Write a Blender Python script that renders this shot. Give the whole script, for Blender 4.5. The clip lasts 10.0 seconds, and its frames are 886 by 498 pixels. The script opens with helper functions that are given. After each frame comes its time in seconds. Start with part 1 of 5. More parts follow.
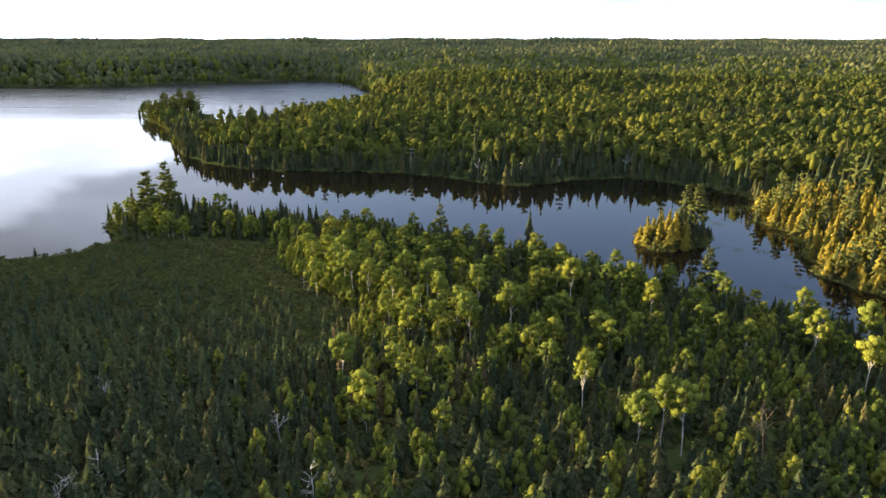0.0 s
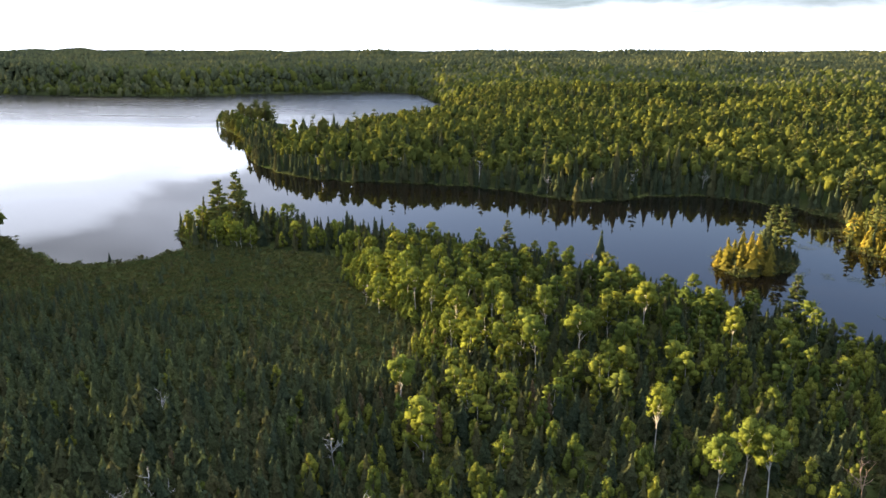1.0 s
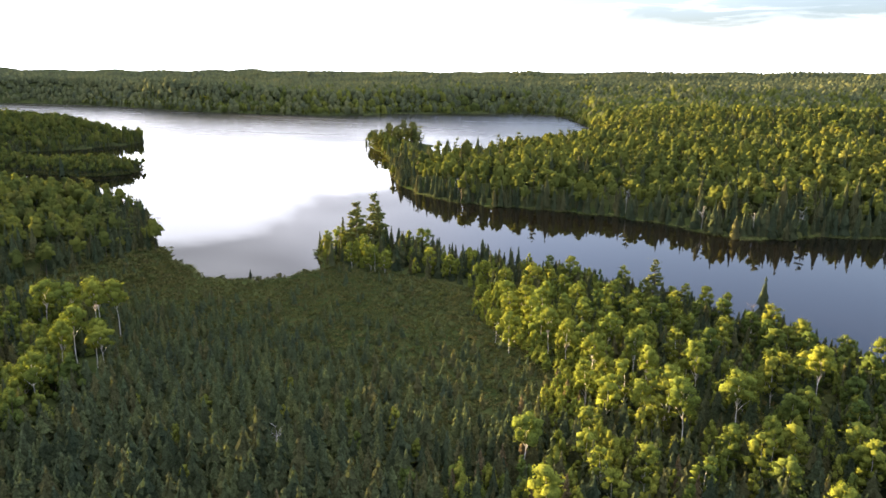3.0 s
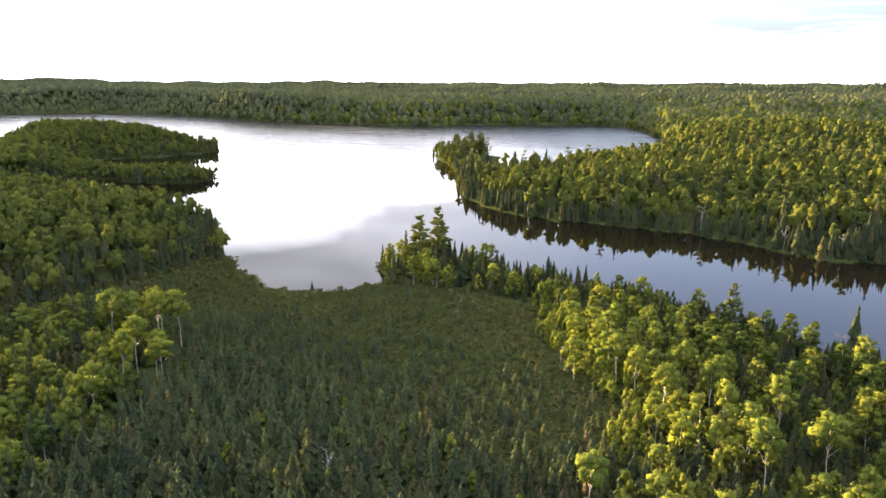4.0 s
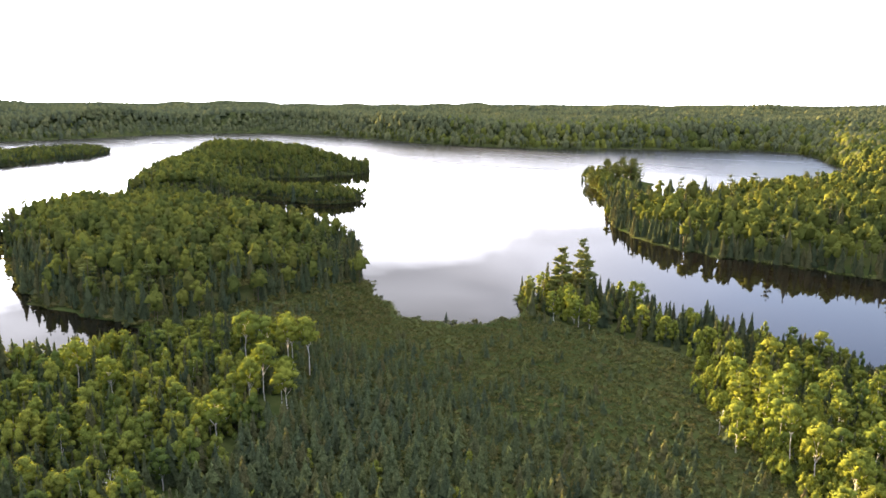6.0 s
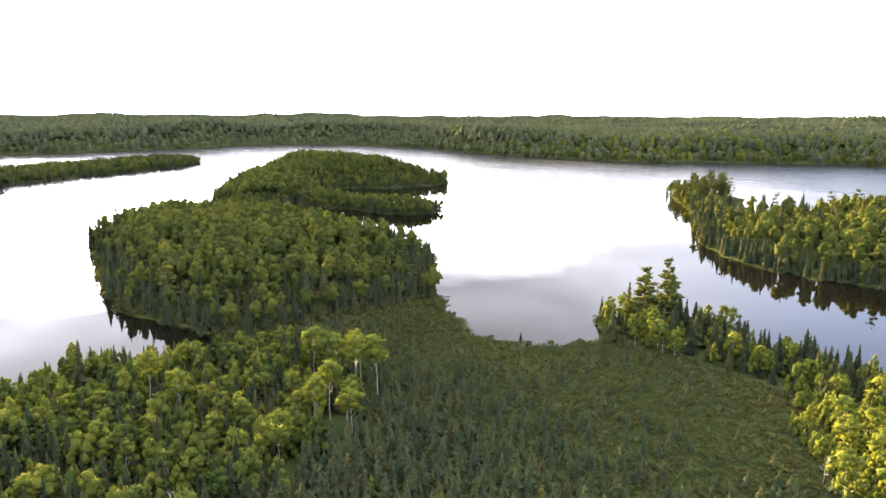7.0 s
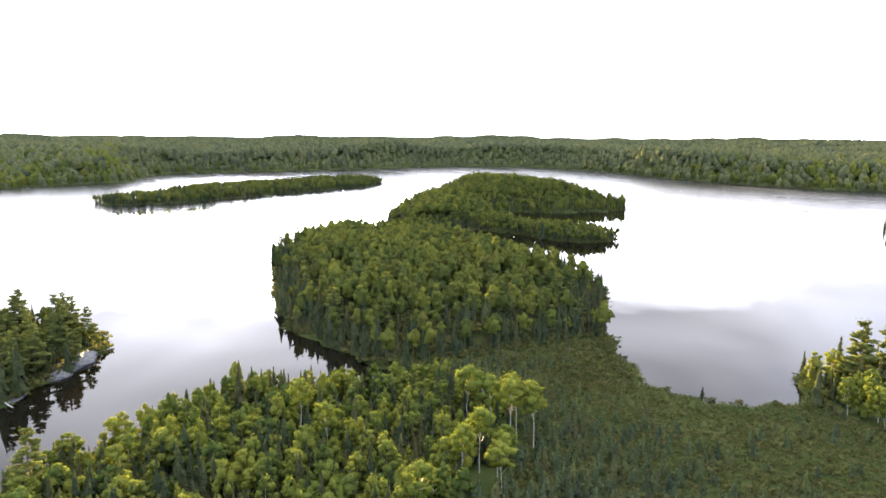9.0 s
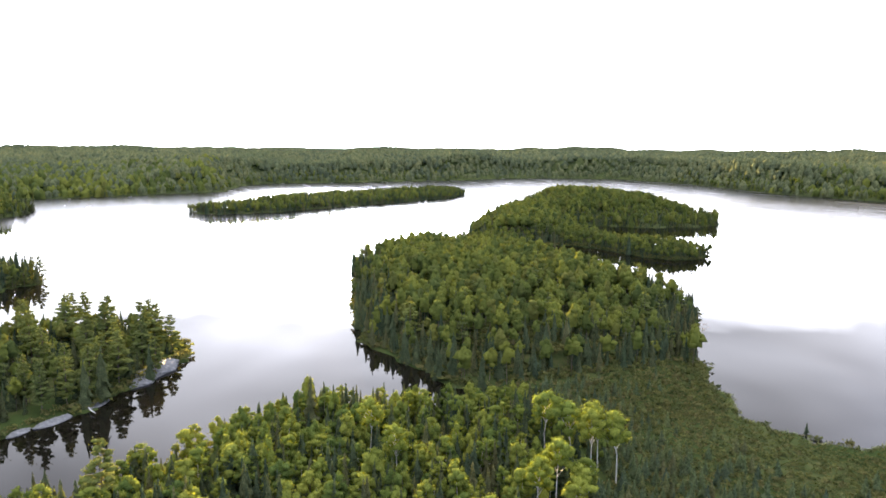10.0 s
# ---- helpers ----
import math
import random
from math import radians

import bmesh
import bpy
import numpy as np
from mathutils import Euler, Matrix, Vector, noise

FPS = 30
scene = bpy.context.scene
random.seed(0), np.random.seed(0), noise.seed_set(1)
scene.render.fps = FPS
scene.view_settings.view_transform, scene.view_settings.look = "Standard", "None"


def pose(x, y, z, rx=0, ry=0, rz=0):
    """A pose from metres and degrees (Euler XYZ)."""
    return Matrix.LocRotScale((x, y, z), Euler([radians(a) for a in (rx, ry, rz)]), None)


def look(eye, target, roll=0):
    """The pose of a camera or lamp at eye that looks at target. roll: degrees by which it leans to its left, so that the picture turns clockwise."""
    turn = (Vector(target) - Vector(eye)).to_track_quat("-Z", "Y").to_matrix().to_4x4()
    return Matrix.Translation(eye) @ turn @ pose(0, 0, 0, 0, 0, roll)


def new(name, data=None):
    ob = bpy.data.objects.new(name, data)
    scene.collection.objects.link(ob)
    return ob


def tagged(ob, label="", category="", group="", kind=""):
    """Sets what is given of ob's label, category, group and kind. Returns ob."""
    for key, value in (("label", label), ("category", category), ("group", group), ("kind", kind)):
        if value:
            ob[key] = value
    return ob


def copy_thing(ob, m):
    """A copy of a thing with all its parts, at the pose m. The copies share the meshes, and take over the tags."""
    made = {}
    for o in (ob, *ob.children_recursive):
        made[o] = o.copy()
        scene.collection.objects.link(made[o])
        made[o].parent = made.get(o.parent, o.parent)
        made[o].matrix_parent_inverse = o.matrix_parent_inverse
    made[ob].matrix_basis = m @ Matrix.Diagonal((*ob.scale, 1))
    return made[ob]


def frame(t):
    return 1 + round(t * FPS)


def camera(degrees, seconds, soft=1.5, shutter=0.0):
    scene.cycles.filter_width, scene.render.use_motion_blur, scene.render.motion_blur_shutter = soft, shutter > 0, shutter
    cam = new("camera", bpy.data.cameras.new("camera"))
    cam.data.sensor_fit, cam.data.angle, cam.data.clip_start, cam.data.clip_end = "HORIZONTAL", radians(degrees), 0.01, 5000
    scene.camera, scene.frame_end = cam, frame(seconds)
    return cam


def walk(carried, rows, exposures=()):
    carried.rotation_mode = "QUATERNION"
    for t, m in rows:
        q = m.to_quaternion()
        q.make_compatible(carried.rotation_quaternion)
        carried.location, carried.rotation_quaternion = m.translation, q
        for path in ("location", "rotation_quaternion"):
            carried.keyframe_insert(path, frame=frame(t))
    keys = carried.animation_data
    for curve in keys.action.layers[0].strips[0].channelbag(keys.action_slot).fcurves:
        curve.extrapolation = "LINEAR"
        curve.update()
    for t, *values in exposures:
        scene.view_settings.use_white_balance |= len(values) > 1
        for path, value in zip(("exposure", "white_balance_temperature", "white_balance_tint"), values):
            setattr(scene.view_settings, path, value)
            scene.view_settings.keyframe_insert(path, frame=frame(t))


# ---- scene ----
cam = camera(64.42, 10.0, soft=1.65)
# seconds, eye, heading to the left of +y, pitch, lean to the left
FLIGHT = [
    (0, (-0.00, 0.00, 70.00), -0.00, -16.55, 0.04),
    (0.5, (0.03, 3.23, 70.00), 2.57, -16.12, 0.08),
    (1, (0.09, 6.46, 70.00), 5.67, -15.66, 0.09),
    (1.5, (0.12, 9.70, 70.18), 8.95, -15.27, 0.12),
    (2, (-0.13, 12.78, 70.38), 12.14, -14.85, 0.16),
    (2.5, (-0.55, 15.82, 70.62), 14.80, -14.45, 0.24),
    (4, (-2.58, 25.79, 70.95), 22.91, -13.24, 0.25),
    (4.5, (-3.56, 29.26, 71.11), 25.91, -12.84, 0.21),
    (5, (-4.76, 32.72, 71.25), 28.93, -12.43, 0.17),
    (5.5, (-6.21, 35.95, 71.42), 31.92, -12.00, 0.22),
    (7, (-12.13, 46.34, 71.51), 41.37, -10.65, 0.21),
    (7.5, (-14.20, 49.45, 71.78), 44.95, -10.24, 0.23),
    (8, (-16.65, 52.46, 71.94), 48.51, -9.81, 0.30),
    (8.5, (-19.14, 55.50, 72.15), 52.08, -9.40, 0.32),
    (9, (-21.86, 58.47, 72.25), 55.63, -8.96, 0.35),
    (9.5, (-24.78, 61.19, 72.38), 59.03, -8.54, 0.38),
    (10, (-27.85, 63.60, 72.40), 62.42, -8.08, 0.41),
]


def heading(eye, yaw, pitch):
    a, b = radians(yaw), radians(pitch)
    return Vector(eye) + 10 * Vector((-math.sin(a) * math.cos(b), math.cos(a) * math.cos(b), math.sin(b)))


EXPOSURES = [(0.0, 3.25, 6500, 10), (2.5, 3.75, 7050, 12), (5.5, 4.2, 7350, 14), (10.0, 4.45, 7150, 13)]
walk(cam, [(t, look(eye, heading(eye, yaw, pitch), lean)) for t, eye, yaw, pitch, lean in FLIGHT], EXPOSURES)

# ---- light: a low evening sun to the west, thin cloud near it ----
SUN_AZ, SUN_EL = radians(-72.0), radians(4.1)      # clockwise from +y, above the horizon
SUN_DIR = Vector((math.sin(SUN_AZ) * math.cos(SUN_EL), math.cos(SUN_AZ) * math.cos(SUN_EL), math.sin(SUN_EL)))

sun_data = bpy.data.lights.new("sun", "SUN")
sun_data.energy, sun_data.angle, sun_data.color = 4.2, radians(0.6), (1.0, 0.75, 0.385)
sun = new("sun", sun_data)
sun.matrix_world = look(SUN_DIR * 500, (0, 0, 0))

SKY_STRENGTH, CLOUD_LEVEL, CLOUD_NEAR_SUN = 0.115, 2.1, 16.0
world = bpy.data.worlds.new("world")
scene.world = world
world.use_nodes = True
wt = world.node_tree
wt.nodes.clear()


def wnode(kind, **values):
    n = wt.nodes.new(kind)
    for key, value in values.items():
        n.inputs[key].default_value = value
    return n


def wmath(op, a, b=None):
    n = wt.nodes.new("ShaderNodeMath")
    n.operation = op
    for i, v in enumerate((a, b)):
        if v is None:
            continue
        if isinstance(v, (int, float)):
            n.inputs[i].default_value = v
        else:
            wt.links.new(v, n.inputs[i])
    return n.outputs[0]


w_out = wt.nodes.new("ShaderNodeOutputWorld")
w_bg = wt.nodes.new("ShaderNodeBackground")
w_sky = wt.nodes.new("ShaderNodeTexSky")
w_sky.sky_type = "NISHITA"
w_sky.sun_disc = False
w_sky.sun_elevation, w_sky.sun_rotation = radians(4.5), SUN_AZ
w_sky.air_density, w_sky.dust_density, w_sky.ozone_density = 1.0, 1.5, 3.0
w_coord = wt.nodes.new("ShaderNodeTexCoord")
w_sep = wt.nodes.new("ShaderNodeSeparateXYZ")
wt.links.new(w_coord.outputs["Generated"], w_sep.inputs[0])
lift = wmath("ADD", wmath("MAXIMUM", w_sep.outputs[2], 0.0), 0.12)
w_comb = wt.nodes.new("ShaderNodeCombineXYZ")
wt.links.new(wmath("DIVIDE", w_sep.outputs[0], lift), w_comb.inputs[0])
wt.links.new(wmath("DIVIDE", w_sep.outputs[1], lift), w_comb.inputs[1])
w_noise = wnode("ShaderNodeTexNoise", Scale=0.9, Detail=6.0, Roughness=0.6, Distortion=0.6)
wt.links.new(w_comb.outputs[0], w_noise.inputs["Vector"])
w_ramp = wt.nodes.new("ShaderNodeMapRange")
w_ramp.inputs["From Min"].default_value, w_ramp.inputs["From Max"].default_value = 0.40, 0.66
w_ramp.inputs["To Max"].default_value = 0.92
wt.links.new(w_noise.outputs["Fac"], w_ramp.inputs["Value"])
# thin cloud, brighter towards the sun
w_dot = wt.nodes.new("ShaderNodeVectorMath")
w_dot.operation = "DOT_PRODUCT"
w_dot.inputs[1].default_value = SUN_DIR
wt.links.new(w_coord.outputs["Generated"], w_dot.inputs[0])
toward = wmath("MAXIMUM", w_dot.outputs["Value"], 0.0)
glow = wmath("POWER", toward, 110.0)


def wsmooth(value, a, b):
    n = wt.nodes.new("ShaderNodeMapRange")
    n.interpolation_type = "SMOOTHSTEP"
    n.inputs["From Min"].default_value, n.inputs["From Max"].default_value = a, b
    wt.links.new(value, n.inputs["Value"])
    return n.outputs[0]


# cloud gathers on the sun's side; a bright haze lies along the whole horizon
side = wmath("ADD", wmath("MULTIPLY", wsmooth(w_dot.outputs["Value"], 0.35, 0.85), 0.92), 0.08)
rag = wmath("MULTIPLY", wmath("SUBTRACT", w_noise.outputs["Fac"], 0.5), wmath("ADD", wmath("MULTIPLY", toward, 0.16), 0.04))
haze = wmath("SUBTRACT", 1.0, wsmooth(wmath("SUBTRACT", wmath("ADD", w_sep.outputs[2], rag), wmath("MULTIPLY", wsmooth(w_dot.outputs["Value"], 0.25, 0.95), 0.20)), 0.020, 0.075))
brink = wmath("ADD", wmath("MULTIPLY", wsmooth(w_dot.outputs["Value"], 0.1, 0.75), 0.72), 0.28)
# unseen bright cloud overhead, added as fill for the shaded ground
zenith_fill = wmath("MULTIPLY_ADD", wsmooth(w_sep.outputs[2], 0.25, 0.8), 0.75)
zenith_fill.node.inputs[2].default_value = 0.03
deck = wsmooth(w_dot.outputs["Value"], 0.42, 0.80)
# fine bright streaks low in the clear part
w_streak = wt.nodes.new("ShaderNodeMapping")
w_streak.inputs["Scale"].default_value = (7.0, 7.0, 90.0)
wt.links.new(w_coord.outputs["Generated"], w_streak.inputs["Vector"])
w_noise3 = wnode("ShaderNodeTexNoise", Scale=1.0, Detail=6.0, Roughness=0.62, Distortion=0.9)
wt.links.new(w_streak.outputs[0], w_noise3.inputs["Vector"])
wisp = wmath("MULTIPLY", wmath("MULTIPLY", wsmooth(w_noise3.outputs["Fac"], 0.46, 0.66), wmath("SUBTRACT", 1.0, wsmooth(w_sep.outputs[2], 0.10, 0.22))), 0.20)
cover = wmath("MAXIMUM", wmath("MAXIMUM", wmath("MAXIMUM", wmath("MAXIMUM", wmath("MULTIPLY", w_ramp.outputs[0], side), haze), zenith_fill), deck), wisp)
w_noise2 = wnode("ShaderNodeTexNoise", Scale=1.0, Detail=3.0, Roughness=0.5, Distortion=0.3)
wt.links.new(w_comb.outputs[0], w_noise2.inputs["Vector"])
thick = wmath("ADD", wmath("MULTIPLY", wsmooth(w_noise2.outputs["Fac"], 0.30, 0.70), 0.38), 0.31)
abreast = wmath("MULTIPLY", wsmooth(w_dot.outputs["Value"], 0.30, 0.52), wmath("SUBTRACT", 1.0, wsmooth(w_dot.outputs["Value"], 0.66, 0.92)))
torn = wmath("ADD", w_sep.outputs[2], wmath("MULTIPLY", wmath("SUBTRACT", w_noise.outputs["Fac"], 0.5), 0.28))
flat = wmath("ADD", wmath("MULTIPLY", glow, CLOUD_NEAR_SUN), wmath("MULTIPLY", wmath("ADD", wmath("MULTIPLY", wmath("MULTIPLY", abreast, wmath("SUBTRACT", 1.0, wsmooth(torn, 0.08, 0.23))), 0.2), 1.0), CLOUD_LEVEL))
low = wmath("ADD", wmath("MULTIPLY", wmath("SUBTRACT", 1.0, wsmooth(torn, 0.05, 0.17)), 1.1), 1.0)
# near the zenith the added cloud is brighter still, for more fill
cloud_level = wmath("MULTIPLY", wmath("MULTIPLY", flat, low), wmath("MAXIMUM", wmath("MULTIPLY", haze, brink), wmath("MAXIMUM", thick, wmath("MULTIPLY", wsmooth(w_sep.outputs[2], 0.55, 0.85), 1.3))))
w_cloud = wt.nodes.new("ShaderNodeMix")
w_cloud.data_type = "RGBA"
w_tone = wt.nodes.new("ShaderNodeVectorMath")
w_tone.operation = "SCALE"
w_tone.inputs[0].default_value = (0.86, 0.945, 1.14)
wt.links.new(cloud_level, w_tone.inputs["Scale"])
wt.links.new(cover, w_cloud.inputs["Factor"])
w_dusk = wt.nodes.new("ShaderNodeVectorMath")
w_dusk.operation = "MULTIPLY"
w_dusk.inputs[1].default_value = (0.93, 0.66, 0.68)      # the mauve of a late evening sky
wt.links.new(w_sky.outputs[0], w_dusk.inputs[0])
w_deep = wt.nodes.new("ShaderNodeMix")      # clear and blue low down, away from the sun
w_deep.data_type = "RGBA"
w_clear = wt.nodes.new("ShaderNodeVectorMath")
w_clear.operation = "MULTIPLY"
w_clear.inputs[1].default_value = (0.33, 0.34, 0.50)
wt.links.new(w_sky.outputs[0], w_clear.inputs[0])
wt.links.new(wsmooth(w_sep.outputs[2], 0.05, 0.20), w_deep.inputs["Factor"])
wt.links.new(w_clear.outputs[0], w_deep.inputs["A"])
wt.links.new(w_dusk.outputs[0], w_deep.inputs["B"])
wt.links.new(w_deep.outputs["Result"], w_cloud.inputs["A"])
wt.links.new(w_tone.outputs[0], w_cloud.inputs["B"])
wt.links.new(w_cloud.outputs["Result"], w_bg.inputs["Color"])
w_bg.inputs["Strength"].default_value = SKY_STRENGTH
wt.links.new(w_bg.outputs[0], w_out.inputs[0])

# ---- materials ----
def material(name):
    m = bpy.data.materials.new(name)
    m.use_nodes = True
    m.node_tree.nodes.clear()
    return m, m.node_tree


def node(nt, kind, **values):
    n = nt.nodes.new(kind)
    for key, value in values.items():
        n.inputs[key].default_value = value
    return n


def ramp(nt, stops, source):
    n = nt.nodes.new("ShaderNodeValToRGB")
    el = n.color_ramp.elements
    while len(el) < len(stops):
        el.new(0.5)
    for e, (at, c) in zip(el, stops):
        e.position, e.color = at, (*c, 1)
    nt.links.new(source, n.inputs[0])
    return n.outputs[0]


def math_node(nt, op, a, b):
    n = nt.nodes.new("ShaderNodeMath")
    n.operation = op
    for i, v in enumerate((a, b)):
        if isinstance(v, (int, float)):
            n.inputs[i].default_value = v
        else:
            nt.links.new(v, n.inputs[i])
    return n.outputs[0]


def foliage(name, stops, through_light=0.4, gain=(0.90, 1.10), grain_scale=3.0, grain_shade=0.42, lumps=0.85):
    """Leaves: colour by tree (tint attribute and object random), by clump (island random), fine leaf grain with the
    shade between leaves put into the colour, and relief; light passes through.
    """
    m, nt = material(name)
    at = nt.nodes.new("ShaderNodeAttribute")
    at.attribute_name = "tint"
    info = nt.nodes.new("ShaderNodeObjectInfo")
    geo = nt.nodes.new("ShaderNodeNewGeometry")
    f = math_node(nt, "FRACT", math_node(nt, "ADD", at.outputs["Fac"], info.outputs["Random"]), 0)
    col = ramp(nt, stops, f)
    k = math_node(nt, "MULTIPLY_ADD", geo.outputs["Random Per Island"], gain[1] - gain[0])
    k.node.inputs[2].default_value = gain[0]
    sc = nt.nodes.new("ShaderNodeVectorMath")
    sc.operation = "SCALE"
    nt.links.new(col, sc.inputs[0])
    grain = node(nt, "ShaderNodeTexNoise", Scale=grain_scale, Detail=2.0, Roughness=0.6)
    nt.links.new(geo.outputs["Position"], grain.inputs["Vector"])
    # fine spots in the leaf colour, the dark ones painted shade between leaves
    leafy = nt.nodes.new("ShaderNodeMapRange")
    for key, value in (("From Min", 0.32), ("From Max", 0.68), ("To Min", 1 - grain_shade), ("To Max", 1 + grain_shade)):
        leafy.inputs[key].default_value = value
    nt.links.new(grain.outputs["Fac"], leafy.inputs["Value"])
    nt.links.new(math_node(nt, "MULTIPLY", k, leafy.outputs[0]), sc.inputs["Scale"])
    d = node(nt, "ShaderNodeBsdfDiffuse", Roughness=0.6)
    relief = node(nt, "ShaderNodeBump", Strength=lumps, Distance=0.45 / grain_scale)
    nt.links.new(grain.outputs["Fac"], relief.inputs["Height"])
    nt.links.new(relief.outputs[0], d.inputs["Normal"])
    tr = nt.nodes.new("ShaderNodeBsdfTranslucent")
    warm = nt.nodes.new("ShaderNodeVectorMath")
    warm.operation = "MULTIPLY"
    warm.inputs[1].default_value = (0.98, 1.06, 0.66)
    nt.links.new(sc.outputs[0], warm.inputs[0])
    nt.links.new(sc.outputs[0], d.inputs["Color"])
    nt.links.new(warm.outputs[0], tr.inputs["Color"])
    mix = node(nt, "ShaderNodeMixShader", Fac=through_light)
    nt.links.new(d.outputs[0], mix.inputs[1])
    nt.links.new(tr.outputs[0], mix.inputs[2])
    out = nt.nodes.new("ShaderNodeOutputMaterial")
    nt.links.new(mix.outputs[0], out.inputs[0])
    return m


def solid(name, stops, scale, rough=0.9, bump=0.4, detail=5.0, second=None):
    """A rough surface: noise over stops at real-world size, a second coarser noise, and relief."""
    m, nt = material(name)
    geo = nt.nodes.new("ShaderNodeNewGeometry")
    no = node(nt, "ShaderNodeTexNoise", Scale=scale, Detail=detail, Roughness=0.65)
    nt.links.new(geo.outputs["Position"], no.inputs["Vector"])
    col = ramp(nt, stops, no.outputs["Fac"])
    if second:
        n2 = node(nt, "ShaderNodeTexNoise", Scale=second[0], Detail=3.0)
        nt.links.new(geo.outputs["Position"], n2.inputs["Vector"])
        mr = nt.nodes.new("ShaderNodeMapRange")
        mr.inputs["From Min"].default_value, mr.inputs["From Max"].default_value = 0.4, 0.65
        nt.links.new(n2.outputs["Fac"], mr.inputs["Value"])
        mx = nt.nodes.new("ShaderNodeMix")
        mx.data_type = "RGBA"
        mx.inputs["B"].default_value = (*second[1], 1)
        nt.links.new(mr.outputs[0], mx.inputs["Factor"])
        nt.links.new(col, mx.inputs["A"])
        col = mx.outputs["Result"]
    p = node(nt, "ShaderNodeBsdfPrincipled", Roughness=rough)
    p.inputs["Specular IOR Level"].default_value = 0.2
    nt.links.new(col, p.inputs["Base Color"])
    bp = node(nt, "ShaderNodeBump", Strength=bump, Distance=0.1)
    nt.links.new(no.outputs["Fac"], bp.inputs["Height"])
    nt.links.new(bp.outputs[0], p.inputs["Normal"])
    out = nt.nodes.new("ShaderNodeOutputMaterial")
    nt.links.new(p.outputs[0], out.inputs[0])
    return m


def ground_material(name, stops, scale, rough, bump, detail, second):
    """Moss and litter near by; beyond the near woods the sheet is closed forest canopy, green like its leaves."""
    m = solid(name, stops, scale, rough, bump, detail, second)
    nt = m.node_tree
    p = next(n for n in nt.nodes if n.type == "BSDF_PRINCIPLED")
    p.inputs["Specular IOR Level"].default_value = 0.0
    col = p.inputs["Base Color"].links[0].from_socket
    geo = nt.nodes.new("ShaderNodeNewGeometry")
    far = nt.nodes.new("ShaderNodeVectorMath")
    far.operation = "LENGTH"
    nt.links.new(geo.outputs["Position"], far.inputs[0])
    mr = nt.nodes.new("ShaderNodeMapRange")
    mr.inputs["From Min"].default_value, mr.inputs["From Max"].default_value = 600, 1100
    nt.links.new(far.outputs["Value"], mr.inputs["Value"])
    no = node(nt, "ShaderNodeTexNoise", Scale=0.05, Detail=6.0, Roughness=0.7)
    nt.links.new(geo.outputs["Position"], no.inputs["Vector"])
    canopy = ramp(nt, [(0.35, (0.028, 0.036, 0.016)), (0.5, (0.046, 0.056, 0.021)), (0.65, (0.068, 0.077, 0.026))], no.outputs["Fac"])
    mx = nt.nodes.new("ShaderNodeMix")
    mx.data_type = "RGBA"
    nt.links.new(mr.outputs[0], mx.inputs["Factor"])
    nt.links.new(col, mx.inputs["A"])
    nt.links.new(canopy, mx.inputs["B"])
    nt.links.new(mx.outputs["Result"], p.inputs["Base Color"])
    rise = nt.nodes.new("ShaderNodeBump")
    rise.inputs["Distance"].default_value = 12.0
    nt.links.new(mr.outputs[0], rise.inputs["Strength"])
    nt.links.new(no.outputs["Fac"], rise.inputs["Height"])
    nt.links.new(p.inputs["Normal"].links[0].from_socket, rise.inputs["Normal"])
    nt.links.new(rise.outputs[0], p.inputs["Normal"])
    return m


M_ASPEN = foliage("aspen_leaves", [(0.0, (0.094, 0.112, 0.023)), (0.35, (0.151, 0.158, 0.029)), (0.7, (0.057, 0.082, 0.022)), (1.0, (0.105, 0.122, 0.024))], 0.27)
# aspen leaves again, brightened: the evening sun on them is put into the colour
M_SUNLIT_LEAVES = foliage("sunlit_leaves", [(0.0, (0.123, 0.145, 0.028)), (0.4, (0.151, 0.163, 0.029)), (0.7, (0.094, 0.120, 0.026)), (1.0, (0.132, 0.150, 0.029))], 0.27)
M_FOREST = foliage("broadleaf_leaves", [(0.0, (0.044, 0.057, 0.018)), (0.3, (0.075, 0.089, 0.022)), (0.55, (0.091, 0.101, 0.023)), (0.75, (0.111, 0.119, 0.024)), (0.88, (0.086, 0.087, 0.023)), (1.0, (0.055, 0.070, 0.022))], 0.30, grain_scale=1.1, grain_shade=0.2, lumps=0.35)
# greyer and bluer than the near leaves: distance haze put into the colour
M_FAR_HAZED = foliage("hazed_leaves", [(0.0, (0.046, 0.056, 0.033)), (0.35, (0.064, 0.073, 0.036)), (0.6, (0.078, 0.086, 0.039)), (0.8, (0.092, 0.095, 0.042)), (1.0, (0.056, 0.066, 0.036))], 0.12, grain_scale=0.45, grain_shade=0.32, lumps=0.6)
M_SPRUCE = foliage("spruce_needles", [(0.0, (0.034, 0.047, 0.027)), (0.45, (0.051, 0.062, 0.030)), (0.80, (0.074, 0.071, 0.032)), (0.86, (0.054, 0.063, 0.030)), (1.0, (0.040, 0.055, 0.029))], 0.18)
# the low sun's gold is put into the colour of these sprays
M_CEDAR_SUNLIT = foliage("sunlit_cedar_sprays", [(0.0, (0.198, 0.158, 0.028)), (0.4, (0.125, 0.114, 0.025)), (0.7, (0.224, 0.172, 0.030)), (1.0, (0.156, 0.134, 0.027))], 0.25)
M_BOGSPRUCE = foliage("bog_spruce_needles", [(0.0, (0.058, 0.076, 0.039)), (0.3, (0.086, 0.102, 0.043)), (0.55, (0.048, 0.063, 0.037)), (0.75, (0.100, 0.111, 0.042)), (0.9, (0.092, 0.087, 0.039)), (1.0, (0.062, 0.079, 0.039))], 0.2)
